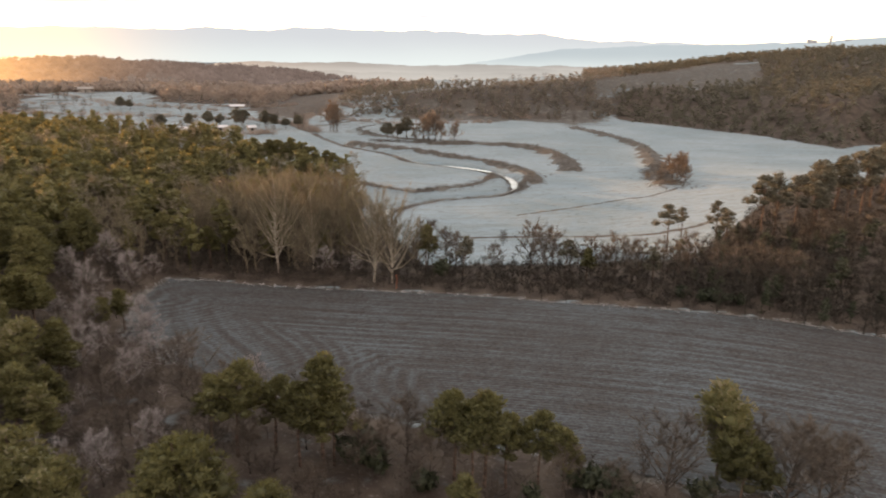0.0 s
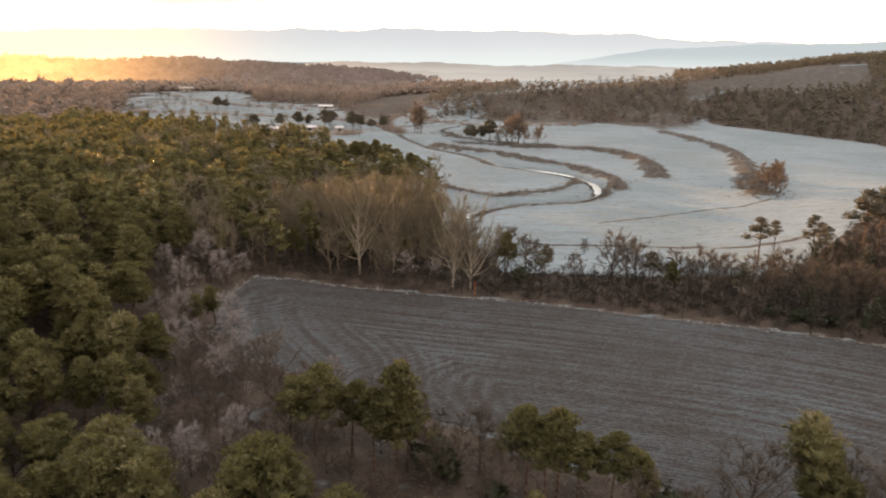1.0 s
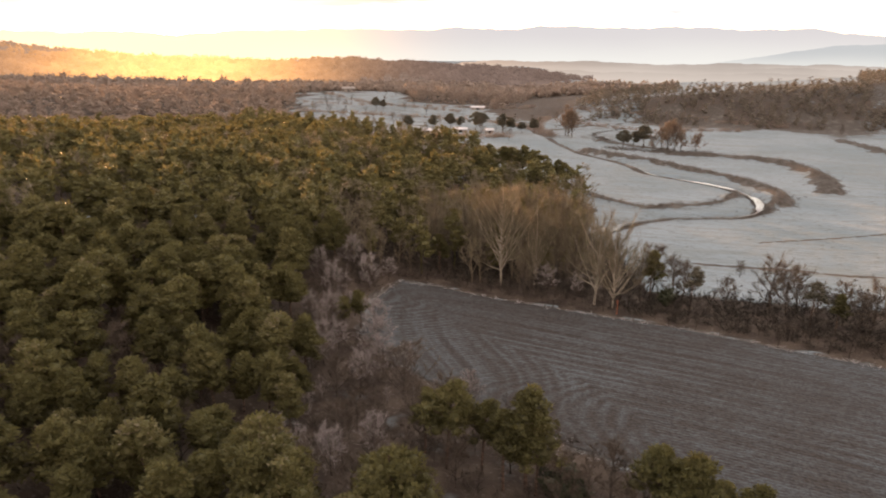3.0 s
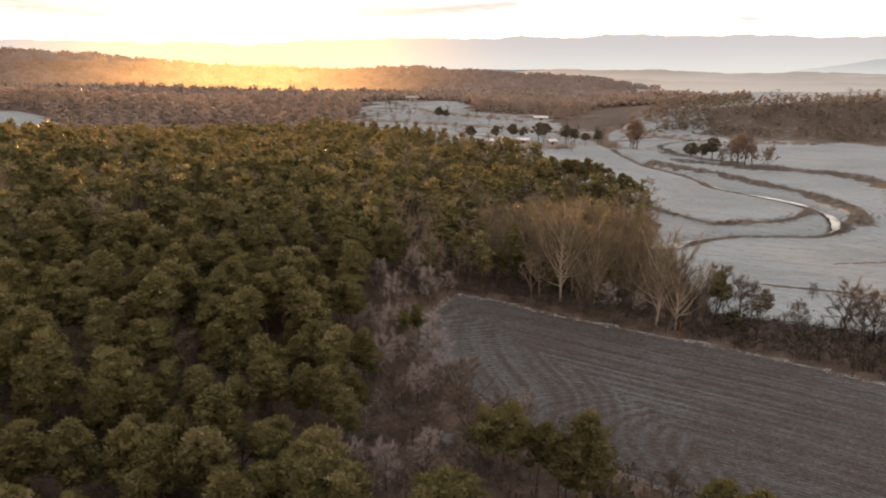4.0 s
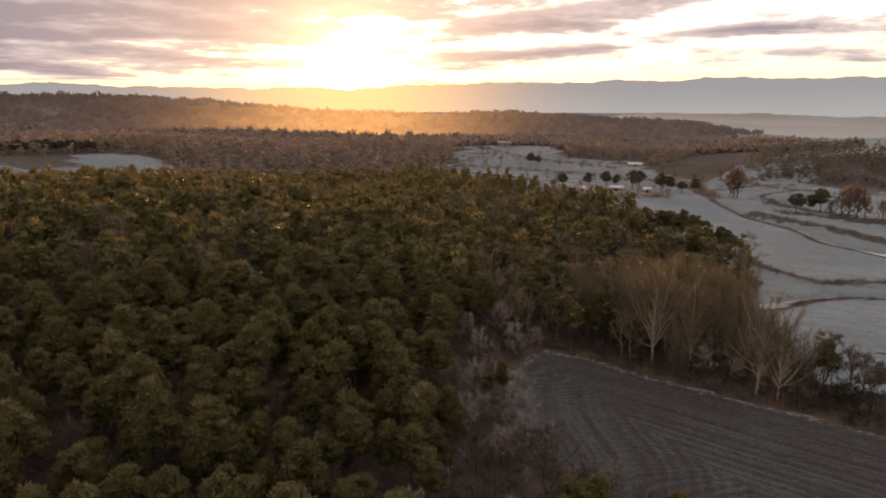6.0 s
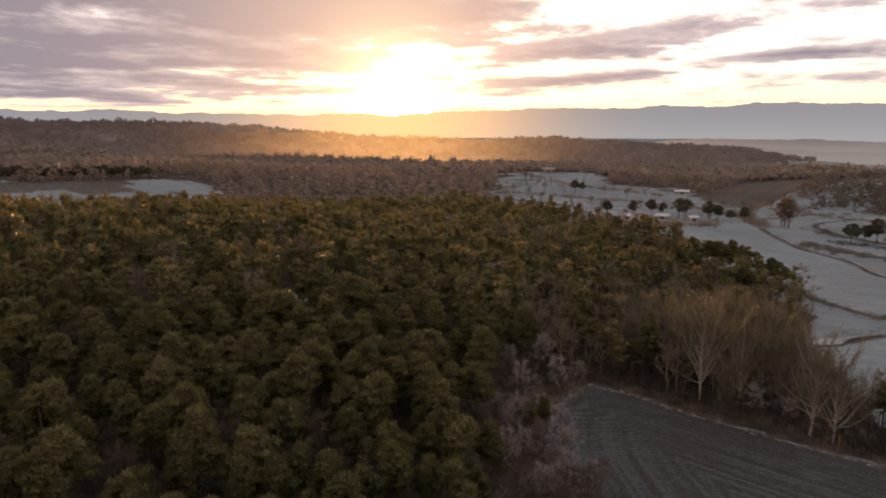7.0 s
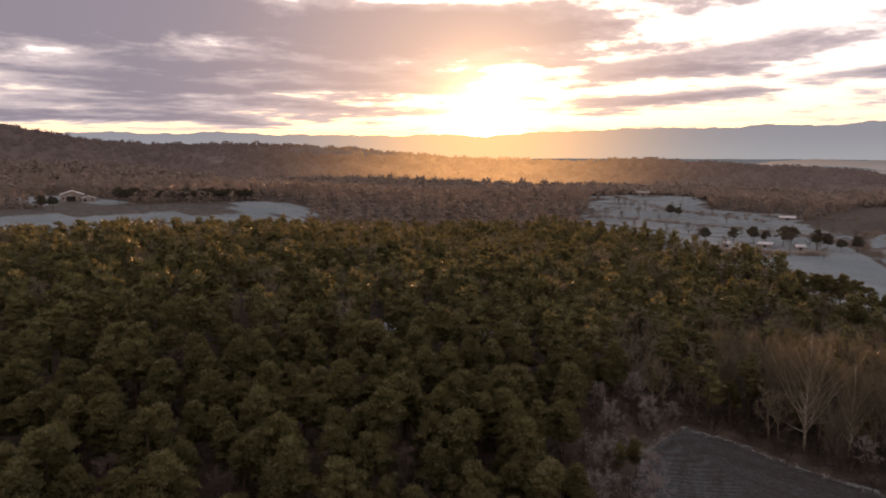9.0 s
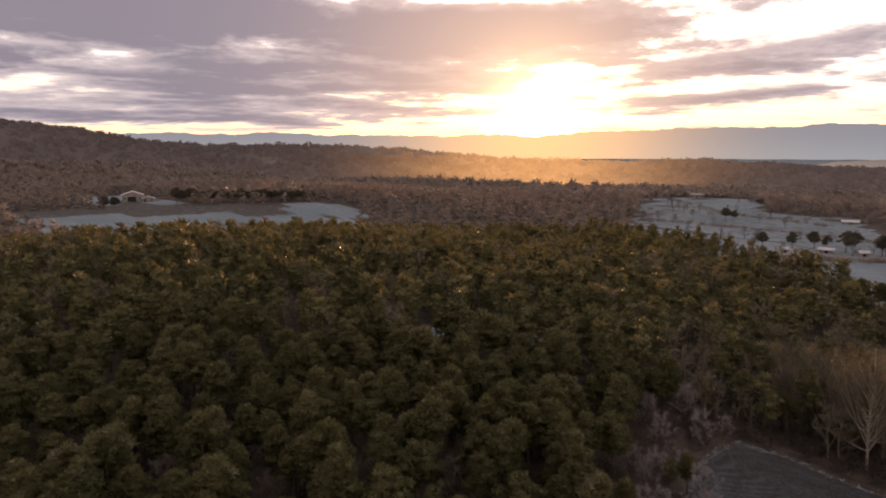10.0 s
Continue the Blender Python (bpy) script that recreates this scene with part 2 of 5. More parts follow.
M_GROUND = surface("frosted_ground", ground_colour, 0.95, (1.5, 0.6, 0.15))
M_FIELD = surface("ploughed_soil", field_colour, 0.95, (5.0, 0.5, 0.04))
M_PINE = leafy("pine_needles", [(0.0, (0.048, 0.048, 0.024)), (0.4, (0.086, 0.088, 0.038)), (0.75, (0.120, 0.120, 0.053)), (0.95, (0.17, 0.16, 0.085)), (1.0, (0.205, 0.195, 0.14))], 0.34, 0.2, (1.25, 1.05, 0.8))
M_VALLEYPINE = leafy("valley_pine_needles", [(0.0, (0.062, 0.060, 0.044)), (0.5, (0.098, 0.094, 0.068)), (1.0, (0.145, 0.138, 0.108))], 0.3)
# copses lightened and greyed in base colour to suggest haze
M_COPSE = leafy("haze_paled_copse", [(0.0, (0.12, 0.108, 0.088)), (0.5, (0.17, 0.154, 0.126)), (1.0, (0.24, 0.22, 0.19))], 0.45)
M_BANKGRASS = leafy("dry_bank_grass", [(0.0, (0.046, 0.042, 0.037)), (0.5, (0.082, 0.076, 0.068)), (1.0, (0.20, 0.195, 0.185))], 0.15)
# dark brush of slope and hedge, darkened further to paint in their shade
M_DARKBRUSH = leafy("dark_shaded_scrub", [(0.0, (0.014, 0.012, 0.009)), (0.5, (0.027, 0.024, 0.018)), (1.0, (0.052, 0.046, 0.036))], 0.12)
M_DARKLEAF = leafy("dark_evergreen_leaves", [(0.0, (0.022, 0.030, 0.018)), (0.6, (0.040, 0.048, 0.028)), (1.0, (0.07, 0.07, 0.045))], 0.15)
# far woods carry pale haze in their leaf colour
M_FARWOOD = leafy("haze_paled_far_woods", [(0.0, (0.19, 0.155, 0.13)), (0.5, (0.26, 0.215, 0.18)), (1.0, (0.31, 0.262, 0.225))], 0.35)
M_BRUSH = leafy("dry_brushwood", [(0.0, (0.032, 0.026, 0.021)), (0.5, (0.064, 0.053, 0.043)), (1.0, (0.135, 0.117, 0.100))], 0.12)
M_TWIG = leafy("bare_twigs", [(0.0, (0.05, 0.040, 0.031)), (0.5, (0.085, 0.070, 0.055)), (1.0, (0.15, 0.128, 0.105))], 0.2)
M_FROSTTWIG = leafy("frosted_twigs", [(0.0, (0.17, 0.152, 0.145)), (0.5, (0.27, 0.248, 0.243)), (1.0, (0.42, 0.40, 0.40))], 0.25)
M_POPLARTWIG = leafy("poplar_twigs", [(0.0, (0.09, 0.077, 0.052)), (0.5, (0.145, 0.126, 0.086)), (1.0, (0.225, 0.198, 0.145))], 0.25)
M_RUSTTWIG = leafy("rusty_twigs", [(0.0, (0.09, 0.065, 0.046)), (0.5, (0.15, 0.112, 0.082)), (1.0, (0.23, 0.18, 0.14))], 0.25)
M_RIME = leafy("rimed_grass", [(0.0, (0.24, 0.235, 0.225)), (0.5, (0.36, 0.365, 0.365)), (1.0, (0.5, 0.51, 0.515))], 0.2)
M_BARK = bark_of("pine_bark", (0.05, 0.038, 0.03), (0.14, 0.10, 0.08))
M_GREYBARK = bark_of("oak_bark", (0.045, 0.038, 0.032), (0.11, 0.095, 0.082))
M_PALEBARK = bark_of("poplar_bark", (0.25, 0.23, 0.185), (0.42, 0.39, 0.33))
# range colours already hold the haze and the orange near the sun, as emission
M_RANGE = backdrop_of("glowing_haze_range", (0.36, 0.405, 0.43), (0.29, 0.315, 0.355), -40, 190, (1.35, 0.82, 0.38), 60.0)
M_RIDGE = backdrop_of("glowing_haze_ridge", (0.165, 0.13, 0.125), (0.12, 0.096, 0.097), -10, 70, (2.1, 1.08, 0.42), 72.0, 0.012)
# mist imitated by even emission, see-through where the sheet fades
M_MIST = bpy.data.materials.new("glowing_valley_mist")
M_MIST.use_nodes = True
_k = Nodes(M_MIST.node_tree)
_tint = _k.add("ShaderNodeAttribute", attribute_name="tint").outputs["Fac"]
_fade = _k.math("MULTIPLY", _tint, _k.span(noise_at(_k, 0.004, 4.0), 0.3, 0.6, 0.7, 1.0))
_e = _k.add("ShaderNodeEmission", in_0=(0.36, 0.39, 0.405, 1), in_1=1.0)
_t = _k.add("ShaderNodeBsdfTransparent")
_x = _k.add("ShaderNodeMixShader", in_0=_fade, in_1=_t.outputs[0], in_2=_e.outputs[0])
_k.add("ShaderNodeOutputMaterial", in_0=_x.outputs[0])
# hills likewise emit a painted haze, lighter low down for mist
M_HILLS = backdrop_of("glowing_haze_hills", (0.34, 0.385, 0.41), (0.235, 0.275, 0.31), -30, 70, (0.9, 0.55, 0.32))
M_WATER = bpy.data.materials.new("still_water")
M_WATER.use_nodes = True
_k = Nodes(M_WATER.node_tree)
_n = _k.add("ShaderNodeBump", in_Strength=0.15, in_Distance=0.02, in_Height=noise_at(_k, 1.5))
_b = _k.add("ShaderNodeBsdfPrincipled", in_Base_Color=(0.03, 0.035, 0.035, 1), in_Roughness=0.04, in_IOR=1.33)
M_WATER.node_tree.links.new(_n.outputs[0], _b.inputs["Normal"])
_k.add("ShaderNodeOutputMaterial", in_0=_b.outputs[0])


def plain_of(name, a, b, scale=1.0, rough=0.85):
    return surface(name, lambda k: k.mix(k.span(noise_at(k, scale, 4.0), 0.3, 0.7), (*a, 1), (*b, 1)), rough)


M_STONE = plain_of("stone_wall", (0.20, 0.185, 0.17), (0.31, 0.295, 0.275), 0.8)
M_TILE = plain_of("frosted_roof_tiles", (0.32, 0.30, 0.295), (0.46, 0.455, 0.455), 0.5)
M_SHEET = plain_of("white_sheet_roof", (0.40, 0.41, 0.43), (0.52, 0.53, 0.54), 0.3, 0.6)
M_DARK = plain_of("dark_opening", (0.02, 0.02, 0.02), (0.04, 0.035, 0.03))


# ---- land ----
def ss(a, b, v):
    t = np.clip((v - a) / (b - a), 0, 1)
    return t * t * (3 - 2 * t)


def lump(x, y, scale, seed=0):
    """Smooth waves that never repeat in view, -1 to 1."""
    rng = np.random.default_rng(seed)
    out = 0.0
    for n in range(5):
        a, f, p = rng.uniform(0, 6.28), (0.6 + 0.35 * n) / scale, rng.uniform(0, 6.28)
        out = out + np.sin((x * math.cos(a) + y * math.sin(a)) * f * 6.28 + p) / (1 + 0.5 * n)
    return out / 2.8


def line_distance(x, y, pts):
    best = np.full(np.shape(x), 1e9)
    for (ax, ay), (bx, by) in zip(pts, pts[1:]):
        ux, uy = bx - ax, by - ay
        t = np.clip(((x - ax) * ux + (y - ay) * uy) / (ux * ux + uy * uy), 0, 1)
        best = np.minimum(best, np.hypot(x - ax - t * ux, y - ay - t * uy))
    return best


def curve_through(pts, steps=6):
    """Catmull-Rom through the points."""
    p = [np.array(q, float) for q in (pts[0], *pts, pts[-1])]
    out = []
    for a, b, c, d in zip(p, p[1:], p[2:], p[3:]):
        for s in range(steps):
            t = s / steps
            out.append(tuple(0.5 * (2 * b + (c - a) * t + (2 * a - 5 * b + 4 * c - d) * t * t + (3 * b - a - 3 * c + d) * t**3)))
    return out + [tuple(p[-1])]


RIVER = curve_through([(-60, 160), (-34, 174), (-18, 187), (-14, 194), (-9, 201), (-3, 206.5), (4, 209.5), (12, 212.5), (18.5, 217), (22.8, 224), (24.3, 234), (23.8, 246), (20.4, 257), (14.8, 266), (7, 272.5),
                       (-5, 280), (-15, 291), (-24, 310), (-45, 332), (-56, 352), (-74, 388), (-92, 430), (-99, 510), (-96, 600)])
# terrace scarps: line, half width, height
SCARPS = [(curve_through(p), w, t) for p, w, t in (
    ([(-46, 342), (-24, 323), (-6, 309), (11, 294), (25, 272), (32, 250), (30, 233)], 4.4, 1.7),
    ([(-12, 350), (2, 343), (24, 342), (42, 330), (49.5, 308), (50.5, 282), (49, 262)], 5.4, 1.8),
    ([(81, 437), (93, 396), (97, 340), (84, 272), (75, 236), (72, 216)], 5.0, 1.5),
    ([(-40, 246), (-30, 233), (-11, 217), (-4, 221), (7, 228), (15.5, 239), (18, 252)], 2.6, 0.9),
    ([(27, 231), (24, 219), (14, 211), (3, 206.5), (-8, 198), (-14, 190)], 2.3, 0.7),
    ([(-44, 392), (-42, 383), (-28, 374), (-7, 361)], 4.0, 1.0),
    ([(-42, 383), (-50, 405), (-50, 425), (-39, 452)], 1.6, 0.5),
)]
WOOD = [(-8, 72), (-27, 79.5), (-38, 86.5), (-47, 93), (-51.5, 108), (-51, 119), (-42, 121.5), (-20, 119), (-8, 119), (-4, 135), (-12, 160), (-22, 182), (-24, 212), (-45, 234),
        (-68, 268), (-110, 300), (-160, 328), (-215, 330), (-250, 250), (-266, 170), (-268, 60), (-265, 5), (0, 5)]
KNOLL = [(-196, 326), (-270, 430), (-310, 520), (-400, 660), (-700, 560), (-540, 380), (-345, 235), (-255, 205), (-215, 325)]
SPUR = [(-224, 548), (-203, 556), (-182, 548), (-149, 520), (-118, 474), (-99, 458), (-92, 490), (-83, 545), (-66, 610), (-55, 760), (-200, 860), (-330, 760), (-260, 620)]
GLADES = [[(-112, 100), (-96, 118)], [(-88, 222), (-70, 236)], [(-140, 262), (-118, 276)]]
TRACKS = [[(-334, 565), (-300, 540), (-278, 500), (-277, 440), (-240, 400)], [(-345, 650), (-330, 600), (-258, 625), (-163, 570), (-120, 480), (-83, 416)],
          [(-120, 375), (-150, 400), (-240, 400)], [(-83, 416), (-60, 470), (-20, 520), (40, 512), (122, 520)]]
FIELD = [(-46, 92), (-50, 108), (-49, 117), (-42, 119), (-30, 116.5), (-11, 114.5), (2, 113.5), (11, 111.6), (21, 109.5), (30, 108), (39, 106.5),
         (48, 104.5), (56, 101.3), (67, 95.5), (84, 84), (96, 62), (60, 52), (24, 58), (7, 65.5), (-2, 69.5), (-14, 73), (-27, 79), (-38, 86)]


def inside(x, y, poly):
    odd = np.zeros(np.shape(x), bool)
    for (ax, ay), (bx, by) in zip(poly, poly[1:] + poly[:1]):
        odd ^= ((ay > y) != (by > y)) & (x < (bx - ax) * (y - ay) / (by - ay + 1e-12) + ax)
    return odd


def height(x, y):
    x, y = np.asarray(x, float), np.asarray(y, float)
    d, az = np.hypot(x, y), np.degrees(np.arctan2(-x, y))
    h = -2.0 * ss(118, 160, y) * ss(-140, -40, x)
    # wooded hill beside the field
    h = h + 18.5 * np.exp(-0.5 * (((x + 190) / 95) ** 2 + ((y - 60) / 108) ** 2)) * ss(-38, -75, x)
    # farm terrace behind it
    h = h + 17 * ss(-230, -430, x) * ss(460, 260, y)
    # scrub slope at the other end of the field
    rim = np.where(inside(x, y, FIELD), 0, line_distance(x, y, FIELD + FIELD[:1]))
    h = h + 10.5 * np.exp(-0.5 * (((x - 122) / 42) ** 2 + ((y - 160) / 58) ** 2)) * ss(0, 34, rim)
    # knolls in the valley
    h = h + 9 * np.exp(-0.5 * (((x + 430) / 130) ** 2 + ((y - 440) / 120) ** 2))
    h = h + 5 * np.exp(-0.5 * (((x + 270) / 90) ** 2 + ((y - 610) / 60) ** 2))
    # wooded ridges across the valley
    tall = np.interp(az, [-180, 5, 8, 12, 21, 27, 33, 43, 47, 51, 58, 66, 75, 80, 95, 180], [0, -12, -4, 8, 19, 27, 22, 30, 38, 48, 53, 56, 74, 86, 90, 30])
    h = h + tall * ss(640, 1350, d) * (1 - 0.9 * ss(1700, 2600, d)) * ss(5, 12, az)
    edge = np.interp(az, [-60, -32, -30, -26, -22, -18, -13, -8], [430, 430, 395, 425, 455, 480, 520, 540])
    first = np.interp(az, [-60, -32, -27, -23, -18, -13, -8, -4], [26, 25, 22, 17, 12, 7, 2, 0])
    h = h + first * ss(0, 80, d - edge) * (az < 0)
    top = np.interp(az, [-180, -60, -32, -28, -23, -18, -14, -10, -5, 0, 5, 9, 13], [30, 55, 53, 51, 45, 34, 29, 24, 20, 17, 11, 7, 0])
    far = np.interp(az, [-32, -23, -18, -14, 0], [800, 750, 650, 620, 560])
    h = h + np.maximum(top - first * (az < 0), 0) * ss(0, 1, (d - 500) / (far - 500)) * (1 - 0.8 * ss(900, 1500, d)) * (az < 13)
    h = h - 14 * ss(700, 1500, d) * (1 - ss(4, 12, az) * ss(90, 60, az))
    # gentle swells
    h = h + 0.5 * lump(x, y, 70, 3) * ss(120, 200, d) + 3.0 * lump(x, y, 260, 5) * ss(500, 900, d)
    # stream bed and terrace banks
    r = line_distance(x, y, RIVER)
    h = h - 1.1 * ss(5.5, 1.2, r)
    for pts, wide, tall in SCARPS:
        h = h + tall * np.exp(-((line_distance(x, y, pts) / (wide * 0.8)) ** 2)) * (1 + 0.4 * lump(x, y, 17, 16) + 0.25 * lump(x, y, 6, 18))
    return h


def cover(x, y):
    """How much of the ground is dry bank grass and how much is woodland floor."""
    d, az = np.hypot(x, y), np.degrees(np.arctan2(-x, y))
    bank = np.maximum(0, 0.95 * np.exp(-((line_distance(x, y, RIVER) / (2.0 + 0.8 * lump(x, y, 13, 19))) ** 2)))
    for pts, wide, tall in SCARPS:
        bank = np.maximum(bank, min(1.0, 0.2 + 0.6 * tall) * np.exp(-((line_distance(x, y, pts) / (wide * (1.0 + 0.4 * lump(x, y, 26, 14) + 0.4 * lump(x, y, 9, 15)))) ** 2)))
    bank = np.maximum(bank, 0.8 * np.exp(-((line_distance(x, y, [(20, 183), (27, 186.5), (52, 198), (61, 200), (72, 210)]) / 0.9) ** 2)))
    bank = np.maximum(bank, 0.9 * np.exp(-((line_distance(x, y, [(5, 160), (24, 160), (49, 157), (61, 160), (70, 166)]) / 1.0) ** 2)))
    farm = (x < -330) & (y < 330) & (d > 330) & (d < 640)
    bank = np.where(farm & (d > 408) & (d < 492) & (az > 60), 0.64, bank)
    bank = np.where(farm & (np.abs(d - 418 - 0.6 * (az - 62) + 5 * lump(x, y, 120, 42)) < 2.5), 0.7, bank)
    bank = np.where(farm & (d > 500) & (np.abs(d - 520) < 6), 0.6, bank)
    bank = np.where((lump(x, y, 150, 31) > -0.45) & (d > 395) & (y > 330) & (az > 3), 0.4, bank)
    j = lump(x, y, 55, 45)
    bank = np.maximum(bank, 0.75 * ss(440, 500, d + 30 * j) * ss(590, 560, d) * ss(-17, -10, az) * ss(6, 2, az))
    bank = np.where((az < -4) & (az > -25) & (d > 560) & (d < 700), 0.62, bank)
    for pts in TRACKS:
        bank = np.maximum(bank, 0.75 * np.exp(-((line_distance(x, y, pts) / 3.0) ** 2)))
    wood = wooded(x, y) * np.where((y < 76) & (x > -48), 0.66, 1.0) * np.where((d > 380) & (az > -14) & (az < 14), 0.62, 1.0)
    rim = line_distance(x, y, FIELD + FIELD[:1])
    edge = 0.9 + 0.7 * lump(x, y, 7, 61) - 1.2 * ss(100, 88, y) * (x < 50)
    return np.maximum(bank, 0.56 * (rim < 2.5)), wood * ss(edge, edge + 0.7, rim)


def wooded(x, y):
    """Woodland from 0 to 1."""
    d, az = np.hypot(x, y), np.degrees(np.arctan2(-x, y))
    w = inside(x, y, WOOD).astype(float)
    w = np.where((w > 0) & (line_distance(x, y, [(-24, 212), (-68, 268), (-160, 328)]) < 46), 0.62, w)
    w = np.maximum(w, inside(x + 16 * lump(x, y, 55, 51), y + 16 * lump(x, y, 48, 52), KNOLL))
    w = np.maximum(w, (y < 75) * ss(6, 2, np.abs(y - 62) - 14))
    w = np.maximum(w, ss(112, 116, y + 0.21 * np.abs(x)) * ss(138, 128, y) * (x > -60) * ss(80, 60, x))
    w = np.maximum(w, ss(40, 60, x - 0.1 * (y - 100)) * ss(78, 92, y + (x - 67) * 0.75) * ss(210, 195, y - 0.2 * (x - 100)) * ss(-1, 4, x - 48 - 0.78 * np.maximum(y - 132, 0)))
    edge = np.interp(az, [-60, -32, -30, -26, -22, -18, -13, -8, 2], [430, 430, 395, 425, 455, 480, 520, 540, 520])
    w = np.maximum(w, ss(-4, 8, d - edge) * (az < -11) * (az > -75))
    w = np.maximum(w, 0.85 * ss(492, 500, d + 12 * lump(x, y, 60, 23)) * ss(552, 540, d) * (az < 9 + 4 * lump(x, y, 60, 22)) * (az > -13) * (lump(x, y, 34, 44) > -0.15))
    crest = np.interp(az, [-32, -23, -18, -14, 0], [800, 750, 650, 620, 560])
    w = np.where((az < -4) & (az > -24) & (d > 562 - 2.0 * (az + 14)) & (d < 690), 0, w)
    w = np.where((az < 12) & (az > -12) & (d > 535) & (d < crest) & (lump(x, y, 70, 21) > -0.35), 0.8, w)
    w = np.where((az < 12) & (az > -26) & (np.abs(d - crest - 4) < 16), 0.95, w)
    w = np.maximum(w, ss(690, 760, d + 50 * lump(x, y, 300, 8)) * (az > 9 + 4 * lump(x, y, 200, 2)) * (az < 100) * (d < 1100))
    w = np.maximum(w, ss(560, 620, d + 30 * lump(x, y, 150, 9)) * (az > 1) * (az < 7) * (d < 690) * 0.6)
    w = np.maximum(w, inside(x, y, SPUR) * (np.hypot(x + 157, y - 526) > 12) * (np.hypot(x + 168, y - 556) > 13))
    yard = (np.abs(x + 505) < 70) & (np.abs(y - 158) < 26)
    w = np.maximum(w, ss(455, 470, d + 14 * lump(x, y, 200, 7)) * (az > 52) * (az < 100) * ~yard)
    w = np.where((lump(x, y, 420, 12) > 0.72) & (d > 800), 0, w)
    for pts in GLADES:
        w = np.where(line_distance(x, y, pts) < 3.2, 0, w)
    return np.where(inside(x, y, FIELD), 0, w)


def axis_steps(lo, hi, step, end, grow=1.065):
    mid = list(np.arange(lo, hi + 1e-6, step))
    for sign, start in ((-1, lo), (1, hi)):
        s, v = step, start
        while abs(v) < end:
            s *= grow
            v += sign * s
            mid.append(v)
    return np.array(sorted(mid))


def mesh_of(name, verts, faces, mat, tint=None, smooth=False):
    me = bpy.data.meshes.new(name)
    verts, faces = np.asarray(verts, np.float32), np.asarray(faces, np.int32)
    n, c = len(faces), faces.shape[1]
    me.vertices.add(len(verts))
    me.vertices.foreach_set("co", verts.ravel())
    me.loops.add(n * c)
    me.loops.foreach_set("vertex_index", faces.ravel())
    me.polygons.add(n)
    me.polygons.foreach_set("loop_start", np.arange(0, n * c, c, dtype=np.int32))
    me.materials.append(mat)
    if smooth:
        me.polygons.foreach_set("use_smooth", np.ones(n, bool))
    if tint is not None:
        me.attributes.new("tint", "FLOAT", "POINT").data.foreach_set("value", np.asarray(tint, np.float32))
    me.update(calc_edges=True)
    return me


def build_ground():
    xs, ys = axis_steps(-70, 125, 1.2, 4700, 1.07), axis_steps(40, 350, 1.5, 4700, 1.07)
    gx, gy = np.meshgrid(xs, ys)
    z = height(gx, gy)
    z = z - 0.5 * (inside(gx, gy, FIELD) & (line_distance(gx, gy, FIELD + FIELD[:1]) > 1.6))
    z = z + 0.06 * np.random.default_rng(2).standard_normal(z.shape) * (np.hypot(gx, gy) < 500)
    w, n = len(xs), len(ys)
    idx = np.arange(w * n).reshape(n, w)
    faces = np.stack([idx[:-1, :-1], idx[:-1, 1:], idx[1:, 1:], idx[1:, :-1]], -1).reshape(-1, 4)
    me = mesh_of("ground", np.stack([gx, gy, z], -1).reshape(-1, 3), faces, M_GROUND, smooth=True)
    bank, wood = cover(gx, gy)
    col = np.stack([1 - wood, bank, wood, np.ones_like(wood)], -1).reshape(-1, 4).astype(np.float32)
    me.color_attributes.new("cover", "FLOAT_COLOR", "POINT").data.foreach_set("color", col.ravel())
    return tagged(new("ground", me), "frosted valley ground of meadows, banks and woodland floor", "ground", kind="structure")


build_ground()


def build_field():
    """Ridges of the plough, along the long side of the field, with clods."""
    rows = curve_through([(-34, 80), (-44, 93), (-49, 106), (-47, 114), (-38, 117.5), (-11, 114), (11, 111.5), (39, 106), (67, 95), (98, 80)], 5)
    us, vs = np.arange(-56, 100, 0.5), np.arange(48, 122, 0.155)
    x, y = np.meshgrid(us, vs)
    keep = inside(x, y, FIELD)
    off = line_distance(x, y, rows)
    wave = np.sin(off * 6.283 / 0.62 + 0.4 * lump(x, y, 40, 4))
    ridge = 0.035 * wave * (0.7 + 0.3 * lump(x, y, 9, 5)) + 0.01 * np.sin(off * 6.283 / 1.86 + 1.0) + 0.012 * np.sin(off * 6.283 / 5.6 + lump(x, y, 25, 8))
    clod = np.random.default_rng(4).standard_normal(x.shape) * 0.009
    z = height(x, y) + 0.16 + ridge + clod
    each = np.random.default_rng(6).uniform(-1, 1, 400)
    tint = 0.48 + 4.4 * ridge + 0.10 * each[(off / 0.62 + 0.25).astype(int) % 400] * (1 + lump(x, y, 30, 13)) + 0.10 * lump(x, y, 45, 10) + 10.0 * clod
    w, n = len(us), len(vs)
    idx = np.arange(w * n).reshape(n, w)
    ok = keep[:-1, :-1] & keep[1:, 1:] & keep[:-1, 1:] & keep[1:, :-1]
    faces = np.stack([idx[:-1, :-1], idx[:-1, 1:], idx[1:, 1:], idx[1:, :-1]], -1)[ok]
    used = np.unique(faces)
    remap = np.zeros(w * n, np.int64)
    remap[used] = np.arange(len(used))
    pts = np.stack([x, y, z], -1).reshape(-1, 3)[used]
    me = mesh_of("ploughed_field", pts, remap[faces], M_FIELD, tint.ravel()[used], True)
    return tagged(new("ploughed_field", me), "ploughed brown field with frost along its furrows", "field", kind="structure")


build_field()


POOLS = [(24, 246, 3), (24, 238, 3), (24, 230, 2.5), (15, 266, 4), (7, 272, 4), (-17, 188, 4), (-20, 185, 4)]


